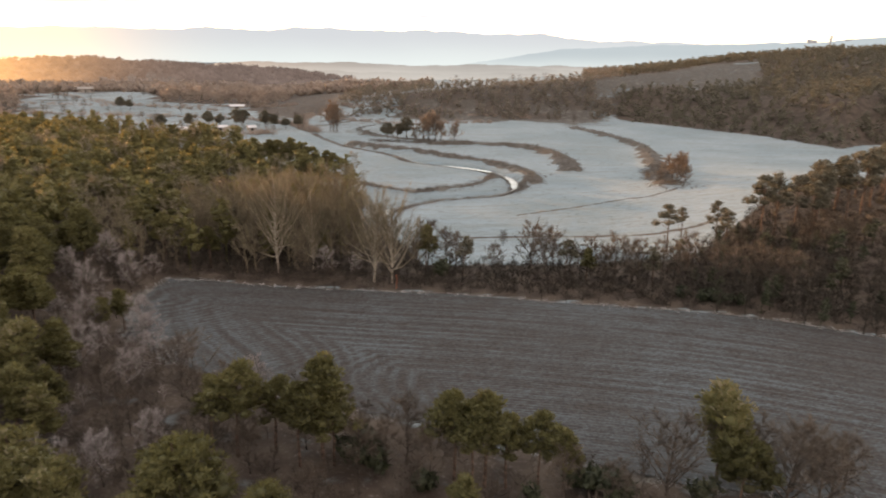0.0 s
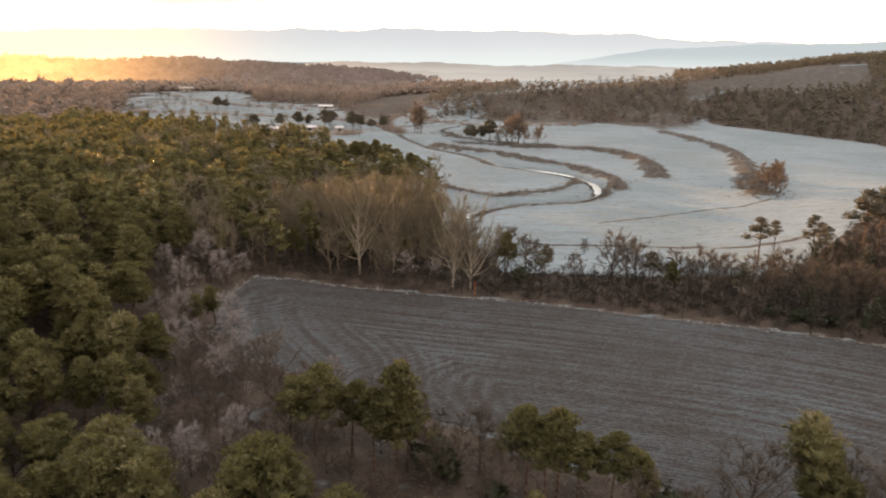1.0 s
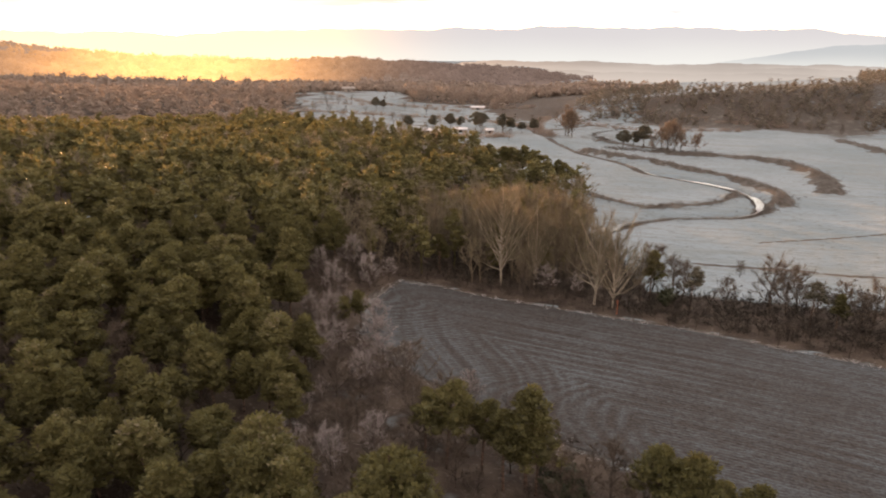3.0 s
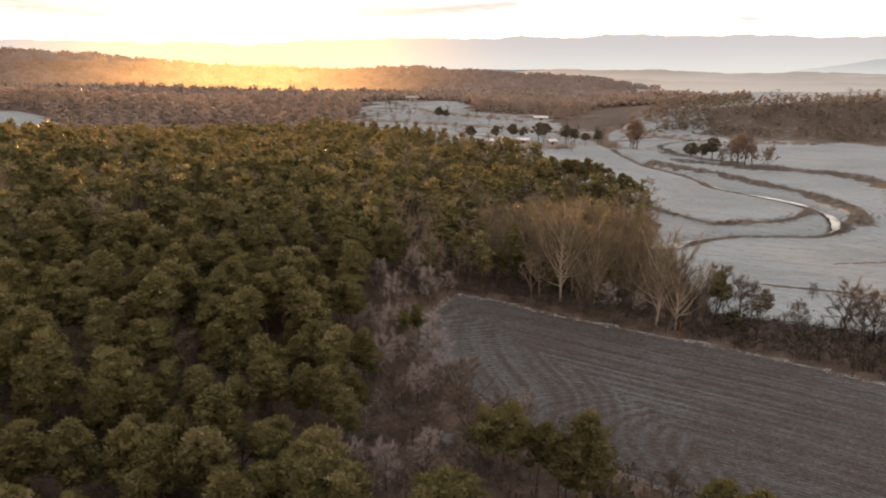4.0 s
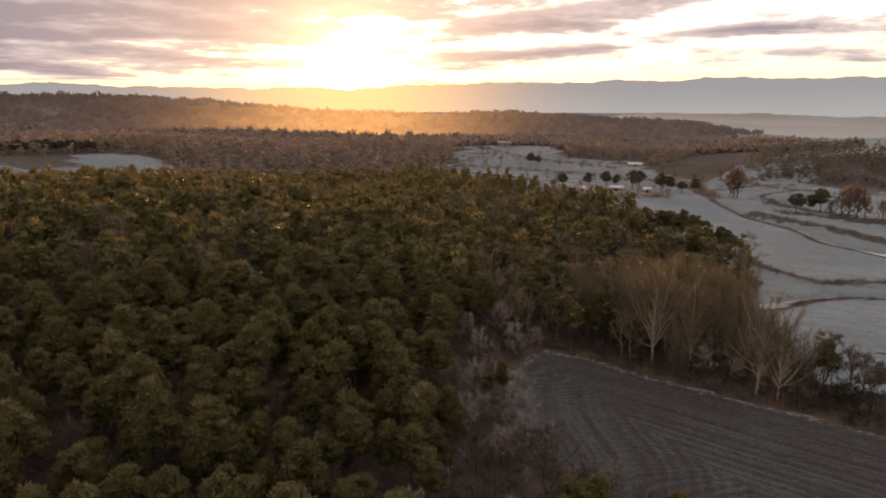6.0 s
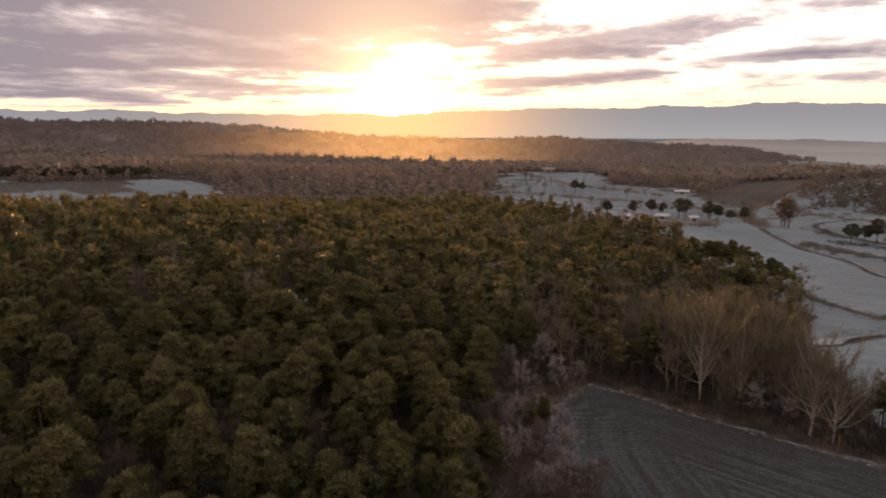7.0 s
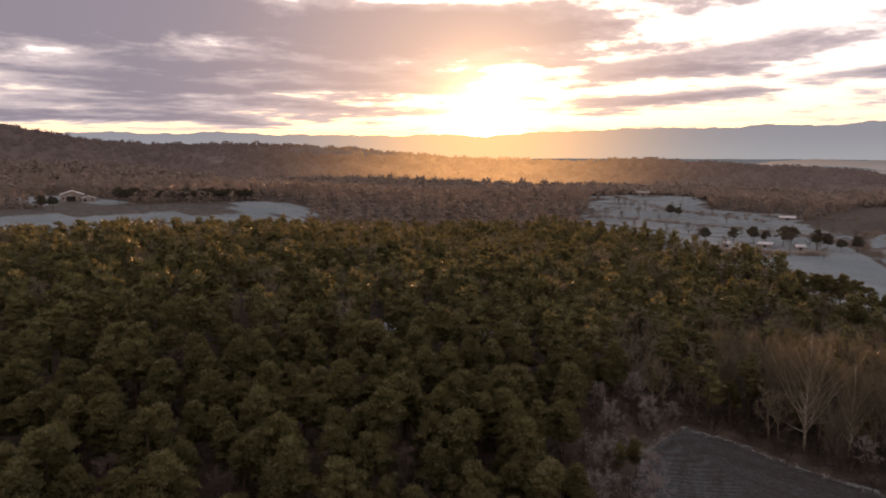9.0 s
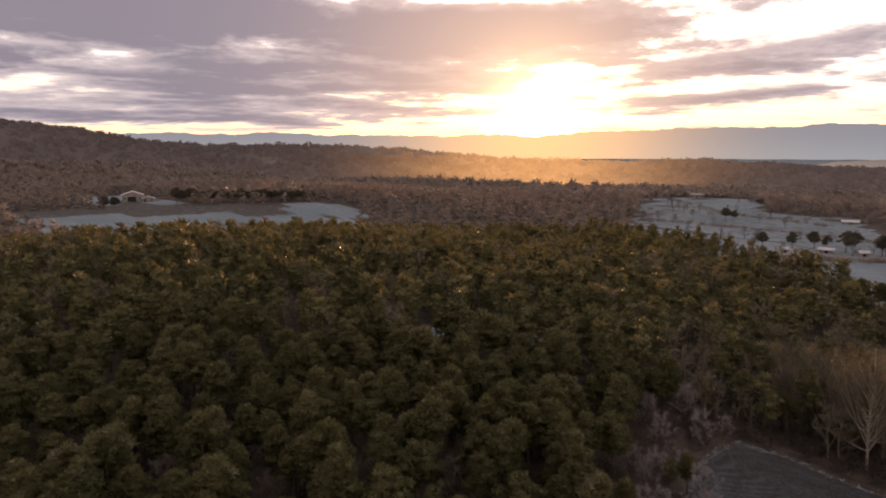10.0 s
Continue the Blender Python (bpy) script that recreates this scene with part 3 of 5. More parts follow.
def ribbon(name, pts, width, drop, mat):
    p = np.array(pts)
    t = np.gradient(p, axis=0)
    t /= np.linalg.norm(t, axis=1, keepdims=True)
    nrm = np.stack([-t[:, 1], t[:, 0]], -1)
    rng = np.random.default_rng(9)
    w = width * np.array([0.16 + 0.8 * sum(math.exp(-(((a - cx) ** 2 + (b - cy) ** 2) / (2 * rr * rr))) for cx, cy, rr in POOLS) for a, b in pts])[:, None] * (0.8 + 0.35 * np.convolve(rng.uniform(0, 1, len(p) + 4), np.ones(5) / 5, "valid"))[:, None]
    base = height(p[:, 0], p[:, 1])
    level = np.convolve(np.pad(base, 4, "edge"), np.ones(9) / 9, "valid") + drop
    a, b = p + nrm * w / 2, p - nrm * w / 2
    verts = np.concatenate([np.c_[a, level], np.c_[b, level]])
    n = len(p)
    i = np.arange(n - 1)
    return new(name, mesh_of(name, verts, np.stack([i, i + 1, i + 1 + n, i + n], -1), mat, smooth=True))


tagged(ribbon("water", RIVER[:112], 3.0, 0.62, M_WATER), "narrow winding stream reflecting the bright sky", "water", kind="structure")


def build_range(name, radius, profile, az0, az1, mat, label, seed, rough):
    """A chain of distant hills: a sloping sheet with depth behind its crest."""
    az = np.arange(az0, az1, 0.12)
    rng = np.random.default_rng(seed)
    top = np.interp(az, *zip(*profile))
    for f, a in ((0.35, 1.0), (0.9, 0.6), (2.3, 0.35), (6.0, 0.2), (13.0, 0.14)):
        top = top + rough * a * np.sin(az * f * 2.1 + rng.uniform(0, 6.28)) * (0.6 + 0.4 * np.sin(az * f * 0.77 + rng.uniform(0, 6.28)))
    crest = 46 + radius * np.tan(np.radians(top))
    rows = []
    for r, hgt in ((radius - 420, -60 + 0 * crest), (radius - 160, -10 + 0.45 * crest), (radius, crest), (radius + 110, crest * 0.5 - 40), (radius + 160, -80 + 0 * crest)):
        rows.append(np.stack([-np.sin(np.radians(az)) * r, np.cos(np.radians(az)) * r, hgt], -1))
    w = len(az)
    idx = np.arange(w * 5).reshape(5, w)
    faces = np.stack([idx[:-1, :-1], idx[:-1, 1:], idx[1:, 1:], idx[1:, :-1]], -1).reshape(-1, 4)
    return tagged(new(name, mesh_of(name, np.concatenate(rows), faces, mat, smooth=True)), label, "hills", kind="structure")


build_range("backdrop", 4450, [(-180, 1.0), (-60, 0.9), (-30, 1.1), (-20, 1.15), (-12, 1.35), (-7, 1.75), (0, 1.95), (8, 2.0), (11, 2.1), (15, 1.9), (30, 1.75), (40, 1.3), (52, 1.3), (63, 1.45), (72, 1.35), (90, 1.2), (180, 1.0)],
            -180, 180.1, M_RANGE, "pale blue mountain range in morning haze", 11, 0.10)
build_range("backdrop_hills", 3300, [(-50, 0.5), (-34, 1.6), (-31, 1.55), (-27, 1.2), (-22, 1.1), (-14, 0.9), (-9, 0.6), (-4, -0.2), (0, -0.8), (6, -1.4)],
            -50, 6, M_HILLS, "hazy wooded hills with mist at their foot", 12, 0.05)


# low woods of the plain, their haze painted as emission
M_PLAIN = backdrop_of("glowing_haze_plain", (0.27, 0.268, 0.268), (0.185, 0.182, 0.182), -12, 24, (0.75, 0.45, 0.25))
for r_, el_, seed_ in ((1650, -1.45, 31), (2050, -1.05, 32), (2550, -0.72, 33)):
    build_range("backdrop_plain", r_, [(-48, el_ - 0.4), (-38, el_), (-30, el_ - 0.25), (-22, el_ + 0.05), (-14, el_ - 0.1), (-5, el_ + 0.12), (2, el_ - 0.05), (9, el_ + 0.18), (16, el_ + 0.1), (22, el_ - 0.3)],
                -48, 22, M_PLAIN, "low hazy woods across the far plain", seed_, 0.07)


def build_mist():
    """Low mist lying on the far plain, a sheet that glows by itself."""
    az, r = np.radians(np.arange(-60, 24, 0.5)), np.array([1050, 1250, 1500, 1800, 2200, 2800, 3400, 4000])
    ga, gr = np.meshgrid(az, r)
    x, y = -np.sin(ga) * gr, np.cos(ga) * gr
    z = -11 + 7 * ss(1100, 2400, gr) + 1.5 * lump(x, y, 500, 17)
    w, n = len(az), len(r)
    idx = np.arange(w * n).reshape(n, w)
    faces = np.stack([idx[:-1, :-1], idx[:-1, 1:], idx[1:, 1:], idx[1:, :-1]], -1).reshape(-1, 4)
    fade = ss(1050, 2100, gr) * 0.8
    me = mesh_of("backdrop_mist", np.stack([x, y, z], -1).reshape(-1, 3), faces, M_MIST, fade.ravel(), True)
    return tagged(new("backdrop_mist", me), "pale morning mist lying on the far plain", "mist", kind="structure")


build_mist()


# ---- trees ----
ICO_V = None


def ico():
    global ICO_V
    if ICO_V is None:
        bm = bmesh.new()
        bmesh.ops.create_icosphere(bm, subdivisions=1, radius=1.0)
        ICO_V = (np.array([v.co[:] for v in bm.verts]), np.array([[v.index for v in f.verts] for f in bm.faces]))
        bm.free()
    return ICO_V


def tube(path, radii, sides):
    """A tapering tube along a path, as triangles."""
    p, r = np.array(path, float), np.asarray(radii, float)
    t = np.gradient(p, axis=0)
    t /= np.linalg.norm(t, axis=1, keepdims=True) + 1e-9
    ref = np.where(np.abs(t[:, :1]) < 0.9, [[1.0, 0, 0]], [[0, 1.0, 0]])
    a = np.cross(t, ref)
    a /= np.linalg.norm(a, axis=1, keepdims=True) + 1e-9
    b = np.cross(t, a)
    ang = np.arange(sides) * 2 * math.pi / sides
    v = p[:, None] + r[:, None, None] * (np.cos(ang)[None, :, None] * a[:, None] + np.sin(ang)[None, :, None] * b[:, None])
    n = len(p)
    idx = np.arange(n * sides).reshape(n, sides)
    nxt = np.roll(idx, -1, 1)
    q = np.stack([idx[:-1], nxt[:-1], nxt[1:], idx[1:]], -1).reshape(-1, 4)
    return v.reshape(-1, 3), np.concatenate([q[:, [0, 1, 2]], q[:, [0, 2, 3]]])


def join(pieces):
    vs, fs, ts, at = [], [], [], 0
    for piece in pieces:
        v, f = piece[0], piece[1]
        t = piece[2] if len(piece) > 2 else np.full(len(v), 0.5)
        vs.append(v), fs.append(f + at), ts.append(np.broadcast_to(t, len(v)))
        at += len(v)
    return np.concatenate(vs), np.concatenate(fs), np.concatenate(ts)


def sprays(rng, centre, radii, count, size, tint, lift=0.35, broad=0.5):
    """Many small needle sprays over a clump."""
    n = rng.standard_normal((count, 3))
    n[:, 2] = np.abs(n[:, 2]) * 0.9 - 0.25
    n /= np.linalg.norm(n, axis=1, keepdims=True)
    at = centre + n * radii * rng.uniform(0.72, 1.12, (count, 1))
    side = np.cross(n, rng.standard_normal((count, 3)))
    side /= np.linalg.norm(side, axis=1, keepdims=True)
    out = n * 0.6 + np.array([0, 0, lift]) + 0.5 * rng.standard_normal((count, 3))
    out /= np.linalg.norm(out, axis=1, keepdims=True)
    s = size * rng.uniform(0.6, 1.3, (count, 1))
    v = np.stack([at - side * s * broad, at + side * s * broad, at + out * s], 1).reshape(-1, 3)
    return v, np.arange(count * 3).reshape(-1, 3), np.repeat(np.clip(tint + 0.16 * rng.standard_normal(count), 0, 1), 3)


def pine(rng, h, clumps, spray, size, trunk_sides=6, low=0.42, wide=0.24, limbs=7, puff=1.0, broad=0.5, tip=0.9):
    """Trunk and crown of a pine: a leaning stem, limbs, and rounded clumps of needles at their ends."""
    lean = rng.uniform(-0.05, 0.05, 2) * h
    ts = np.linspace(0, 1, 6)
    wob = np.cumsum(rng.uniform(-0.012, 0.012, (6, 2)) * h, 0)
    spine = np.c_[lean[0] * ts**1.5 + wob[:, 0], lean[1] * ts**1.5 + wob[:, 1], ts * h * 0.96 - 0.3]
    wood = [tube(spine, 0.017 * h * (1 - 0.85 * ts) + 0.02, trunk_sides)]
    crown, arms, peak = [], rng.uniform(0, 6.28, 9), rng.uniform(0.0, 1.0) * tip
    for n in range(clumps):
        u = (n + rng.uniform(0, 1)) / clumps
        dome = 0.62 + 0.38 * ss(0.0, 0.3, u) if u < 0.3 else math.sqrt(max(1 - ((u - 0.3) / 0.72) ** 2, 0.0))
        dome = dome * (1 - peak) + peak * 1.1 * (1 - u) ** 0.7
        reach = wide * h * dome * (rng.uniform(0.65, 1.2) if rng.uniform() < 0.75 else rng.uniform(0.1, 0.7))
        ang = arms[rng.integers(9)] + rng.uniform(-0.4, 0.4)
        zc = h * (low + (0.95 - low) * u)
        k = np.interp(zc / h, ts, range(6))
        i = min(int(k), 4)
        stem = spine[i] + (spine[i + 1] - spine[i]) * (k - i)
        c = stem + np.array([math.cos(ang) * reach, math.sin(ang) * reach, rng.uniform(-0.02, 0.05) * h])
        r = puff * h * rng.uniform(0.06, 0.1) * (1.1 - 0.3 * u)
        radii = np.array([r * 1.25, r * 1.25, r * 0.8])
        # clumps paler up the crown: frosted tips and lit tops in the colour
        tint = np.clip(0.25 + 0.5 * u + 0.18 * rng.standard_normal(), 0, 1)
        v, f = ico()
        # core tint cut, painting shade inside the clump
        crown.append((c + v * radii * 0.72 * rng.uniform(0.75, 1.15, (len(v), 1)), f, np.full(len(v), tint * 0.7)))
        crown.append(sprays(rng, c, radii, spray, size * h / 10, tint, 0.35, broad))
        if n < limbs * 3 and n % 3 == 0 and trunk_sides > 3:
            root = stem - np.array([0, 0, 0.1 * h * rng.uniform(0.4, 1)])
            mid = (root + c) / 2 + np.array([0, 0, 0.01 * h])
            wood.append(tube([root, mid, c], [0.006 * h, 0.0045 * h, 0.002 * h], 4))
    return join(wood), join(crown)


def bare_tree(rng, h, limbs, twigs, spread=0.5, fork=0.2, upright=0.5, twig=0.9, width=0.045, full=True, reach=1.0):
    """Trunk with limbs and a haze of bare twigs."""
    wood, fine = [], []
    top = np.array([rng.uniform(-0.04, 0.04) * h, rng.uniform(-0.04, 0.04) * h, h * 0.9])
    ts = np.linspace(0, 1, 5)
    spine = np.outer(ts, top) + np.c_[rng.uniform(-0.02, 0.02, (5, 2)) * h, np.zeros(5)] - np.array([0, 0, 0.3])
    wood.append(tube(spine, 0.016 * h * (1 - 0.88 * ts) + 0.015, 6))
    for n in range(limbs):
        u = fork + (0.9 - fork) * (n + rng.uniform(0, 1)) / limbs
        k = u * 4
        i = min(int(k), 3)
        root = spine[i] + (spine[i + 1] - spine[i]) * (k - i)
        ang = n * 2.4 + rng.uniform(-0.6, 0.6)
        sp = spread * rng.uniform(0.45, 1.15)
        out = np.array([math.cos(ang) * sp, math.sin(ang) * sp, upright])
        out /= np.linalg.norm(out)
        long = reach * h * (1 - u * 0.75) * rng.uniform(0.38, 0.58)
        bend = np.array([0, 0, 0.14 * long])
        pts = [root, root + out * long * 0.5 + bend * 0.3 + 0.04 * long * rng.standard_normal(3), root + out * long + bend]
        rr = 0.0075 * h * (1.1 - u)
        wood.append(tube(pts, [rr + 0.02, rr * 0.6 + 0.012, 0.01], 4))
        for m in range(5):
            s = rng.uniform(0.3, 1.0)
            a = pts[1] + (pts[2] - pts[1]) * (s * 2 - 1) if s > 0.5 else pts[0] + (pts[1] - pts[0]) * s * 2
            o2 = out + 0.75 * rng.standard_normal(3) + np.array([0, 0, 0.35])
            o2 /= np.linalg.norm(o2)
            b = a + o2 * long * rng.uniform(0.25, 0.5)
            if full:
                wood.append(tube([a, b], [rr * 0.45 + 0.01, 0.008], 3))
            cnt = twigs
            st = a + (b - a) * rng.uniform(0.1, 1.0, (cnt, 1))
            dr = o2 + 0.8 * rng.standard_normal((cnt, 3)) + np.array([0, 0, 0.3])
            dr /= np.linalg.norm(dr, axis=1, keepdims=True)
            ln = twig * h / 10 * rng.uniform(0.5, 1.3, (cnt, 1))
            sd = np.cross(dr, rng.standard_normal((cnt, 3)))
            sd /= np.linalg.norm(sd, axis=1, keepdims=True)
            v = np.stack([st - sd * width / 2, st + sd * width / 2, st + dr * ln], 1).reshape(-1, 3)
            fine.append((v, np.arange(cnt * 3).reshape(-1, 3), np.repeat(rng.uniform(0, 1, cnt), 3)))
    return join(wood), join(fine)


def poplar(rng, h, limbs, twigs):
    """A fan of long thin limbs rising from low on a straight trunk, with a haze of upright twigs."""
    wood, fine = [], []
    ts = np.linspace(0, 1, 6)
    spine = np.c_[np.cumsum(rng.uniform(-0.012, 0.012, (6, 2)) * h, 0), ts * h * 0.97 - 0.3]
    wood.append(tube(spine, 0.0115 * h * (1 - 0.93 * ts) + 0.012, 6))
    for n in range(limbs):
        u = 0.13 + 0.6 * ((n + rng.uniform(0, 1)) / limbs) ** 1.2
        k = u * 5
        i = min(int(k), 4)
        root = spine[i] + (spine[i + 1] - spine[i]) * (k - i)
        ang = n * 2.4 + rng.uniform(-0.7, 0.7)
        tilt = radians(rng.uniform(16, 44) if rng.uniform() > 0.2 else rng.uniform(50, 78))
        out = np.array([math.cos(ang) * math.sin(tilt), math.sin(ang) * math.sin(tilt), math.cos(tilt)])
        long = h * (0.93 - u) * rng.uniform(0.55, 0.98) * (1.0 if tilt < 0.8 else 0.5)
        rise = np.array([0, 0, 0.16 * long])
        bend = 0.035 * long * rng.standard_normal(3)
        pts = np.array([root, root + out * long * 0.35 + bend, root + out * long * 0.7 + rise * 0.45 + bend, root + out * long + rise])
        rr = 0.0042 * h * (1.1 - u)
        wood.append(tube(pts, [rr + 0.012, rr * 0.7 + 0.01, rr * 0.4 + 0.008, 0.008], 4))
        cnt = int(twigs * (0.5 + long / h))
        s = rng.uniform(0.6, 3.0, cnt)
        a = s.astype(int).clip(0, 2)
        st = pts[a] + (pts[a + 1] - pts[a]) * (s - a)[:, None]
        dr = out * 0.6 + 0.5 * rng.standard_normal((cnt, 3)) + np.array([0, 0, 0.55])
        dr /= np.linalg.norm(dr, axis=1, keepdims=True)
        ln = 0.14 * h * rng.uniform(0.25, 1.0, (cnt, 1))
        sd = np.cross(dr, rng.standard_normal((cnt, 3)))
        sd /= np.linalg.norm(sd, axis=1, keepdims=True)
        v = np.stack([st - sd * 0.026, st + sd * 0.026, st + dr * ln], 1).reshape(-1, 3)
        fine.append((v, np.arange(cnt * 3).reshape(-1, 3), np.repeat(rng.uniform(0, 1, cnt), 3)))
    return join(wood), join(fine)


def bush(rng, r, clumps, spray, size):
    out = []
    for _ in range(clumps):
        c = np.array([*rng.uniform(-0.6, 0.6, 2) * r, r * rng.uniform(0.3, 0.9)])
        q = r * rng.uniform(0.3, 0.55)
        tint = rng.uniform(0.1, 0.9)
        v, f = ico()
        # darker core paints the shade within the bush
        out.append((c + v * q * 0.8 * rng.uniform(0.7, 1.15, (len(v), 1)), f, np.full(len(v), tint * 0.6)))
        out.append(sprays(rng, c, np.full(3, q), spray, size, tint, 0.5))
    return join(out)


def forms(maker, count, seed):
    return [maker(np.random.default_rng(seed + n)) for n in range(count)]


def brush(rng, count):
    """A tangle of dry stems, leaning outwards."""
    at = np.c_[rng.uniform(-0.8, 0.8, (count, 2)), np.zeros(count)]
    dr = np.c_[0.75 * rng.standard_normal((count, 2)), rng.uniform(0.6, 1.2, count)]
    dr /= np.linalg.norm(dr, axis=1, keepdims=True)
    sd = np.cross(dr, rng.standard_normal((count, 3)))
    sd /= np.linalg.norm(sd, axis=1, keepdims=True)
    ln, w = rng.uniform(0.6, 2.2, (count, 1)), rng.uniform(0.03, 0.10, (count, 1))
    at = at + dr * ln * rng.uniform(0, 0.35, (count, 1))
    v = np.stack([at - sd * w * 0.6, at + dr * ln * 0.62 + sd * w, at + dr * ln], 1).reshape(-1, 3)
    return v, np.arange(count * 3).reshape(-1, 3), np.repeat(rng.uniform(0, 1, count), 3)


NEAR_PINES = forms(lambda r: pine(r, 10.0, 60, 72, 0.40, low=r.uniform(0.28, 0.45), wide=r.uniform(0.16, 0.24), puff=r.uniform(0.75, 0.95), broad=0.3), 9, 100)
BROAD_PINES = forms(lambda r: pine(r, 10.0, 80, 76, 0.40, low=r.uniform(0.3, 0.42), wide=r.uniform(0.28, 0.36), puff=r.uniform(0.8, 0.95), broad=0.3, tip=0.25), 5, 120)
SLIM_PINES = forms(lambda r: pine(r, 10.0, 48, 72, 0.37, low=r.uniform(0.44, 0.56), wide=r.uniform(0.19, 0.27), puff=0.66, broad=0.3), 6, 140)
MID_PINES = forms(lambda r: pine(r, 10.0, 13, 16, 0.7, 4, r.uniform(0.3, 0.45), r.uniform(0.12, 0.18), 0, puff=0.95, broad=0.4), 10, 160)
FAR_CLUMPS = forms(lambda r: bush(r, 7.0, 4, 10, 2.0), 6, 180)
OAKS = forms(lambda r: bare_tree(r, 9.0, 18, 26, 0.9, 0.14, 0.62, 1.0, 0.036), 5, 200)
SPARSE_PINES = forms(lambda r: pine(r, 10.0, 24, 60, 0.36, low=r.uniform(0.48, 0.64), wide=0.2, puff=0.7, broad=0.26), 6, 150)
POPLARS = forms(lambda r: poplar(r, 18.0, 44, 90), 6, 220)
WIDE_OAKS = forms(lambda r: bare_tree(r, 9.0, 22, 28, 1.15, 0.06, 0.8, 1.0, 0.034, reach=1.3), 3, 215)
MID_OAKS = forms(lambda r: bare_tree(r, 9.0, 7, 7, 0.7, 0.15, 0.6, 1.3, 0.1, False), 6, 240)
THICK_OAKS = forms(lambda r: bare_tree(r, 9.0, 18, 26, 0.8, 0.1, 0.62, 1.0, 0.07), 4, 250)
BUSHES = forms(lambda r: bush(r, 1.6, 6, 28, 0.45), 5, 260)
BRUSH = forms(lambda r: brush(r, 56), 8, 280)
TUFTS = forms(lambda r: brush(r, 20), 6, 300)
FAR_PINES = forms(lambda r: pine(r, 10.0, 7, 10, 1.0, 4, 0.1, 0.26, 0, puff=1.5), 8, 290)


def meshes_of(pairs, name, wood_mat, leaf_mat):
    return [(mesh_of(name + "_trunk", w[0], w[1], wood_mat, w[2], True), mesh_of(name + "_crown", c[0], c[1], leaf_mat, c[2])) for w, c in pairs]


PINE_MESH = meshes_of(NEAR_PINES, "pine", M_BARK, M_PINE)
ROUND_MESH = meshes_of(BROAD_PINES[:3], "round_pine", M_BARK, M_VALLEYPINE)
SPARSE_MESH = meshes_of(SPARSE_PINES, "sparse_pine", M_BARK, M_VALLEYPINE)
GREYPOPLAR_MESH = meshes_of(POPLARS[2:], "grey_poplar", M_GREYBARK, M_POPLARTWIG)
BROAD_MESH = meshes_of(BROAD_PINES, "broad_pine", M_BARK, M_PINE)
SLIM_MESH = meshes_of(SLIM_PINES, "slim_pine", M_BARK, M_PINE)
OAK_MESH = meshes_of(OAKS, "oak", M_GREYBARK, M_TWIG)
WIDE_MESH = meshes_of(WIDE_OAKS, "wide_oak", M_GREYBARK, M_TWIG)
RUST_MESH = meshes_of(THICK_OAKS, "rusty_oak", M_GREYBARK, M_RUSTTWIG)
FROST_MESH = meshes_of(OAKS[:4], "frosted_oak", M_GREYBARK, M_FROSTTWIG)
POPLAR_MESH = meshes_of(POPLARS, "poplar", M_PALEBARK, M_POPLARTWIG)
DARK_MESH = [mesh_of("dark_bush", b[0], b[1], M_DARKLEAF, b[2]) for b in BUSHES]


def stand(name, pair, x, y, tall, made, label, category, group, turn=0.0):
    """One tree with its trunk and crown, on the ground at x, y."""
    s = tall / made
    root = tagged(new(name), label, category, group)
    root.matrix_world = pose(x, y, float(height(x, y)), 0, 0, turn) @ Matrix.Scale(s, 4)
    for part_name, me in zip(("trunk", "crown"), pair):
        child = new(part_name, me)
        child.parent = root
    return root


TAKEN = []
rnd = random.Random(5)


def put_pine(x, y, tall, slim=False, *tags, mesh=None):
    label, group = (*tags, "green pine tree with rounded clumps of needles", "pines by the field")[:2] if not tags else (*tags, "pines by the field")[:2]
    TAKEN.append((x, y))
    return stand("pine_tree", rnd.choice(mesh or (SLIM_MESH if slim else PINE_MESH)), x, y, tall, 10.0, label, "tree", group, rnd.uniform(0, 360))


def put_bare(x, y, tall, mesh=None, made=9.0, name="bare_tree", label="bare brown oak with spreading twigs", group="bare trees"):
    TAKEN.append((x, y))
    return stand(name, rnd.choice(mesh or OAK_MESH), x, y, tall, made, label, "tree", group, rnd.uniform(0, 360))


# pines and oaks along the near edge of the field
for x, y, tall, slim in [(-21.1, 62.5, 10.6, True), (-12.1, 61.3, 11.7, True), (1.3, 58.7, 9.6, True),
                         (4.2, 57.7, 10.4, True), (6.2, 57.6, 7.4, True), (9.4, 57.8, 7.6, True), (26.8, 57.7, 10.8, False), (1.9, 50.0, 6.2, False), (-24.3, 64.6, 7.7, True), (-17.3, 63.2, 8.7, True), (-14.2, 60.7, 9.0, True), (11.8, 57.3, 6.4, True), (-10.8, 61.0, 8.4, True), (3.0, 57.9, 8.4, True)]:
    put_pine(x, y, tall * 1.1, slim)
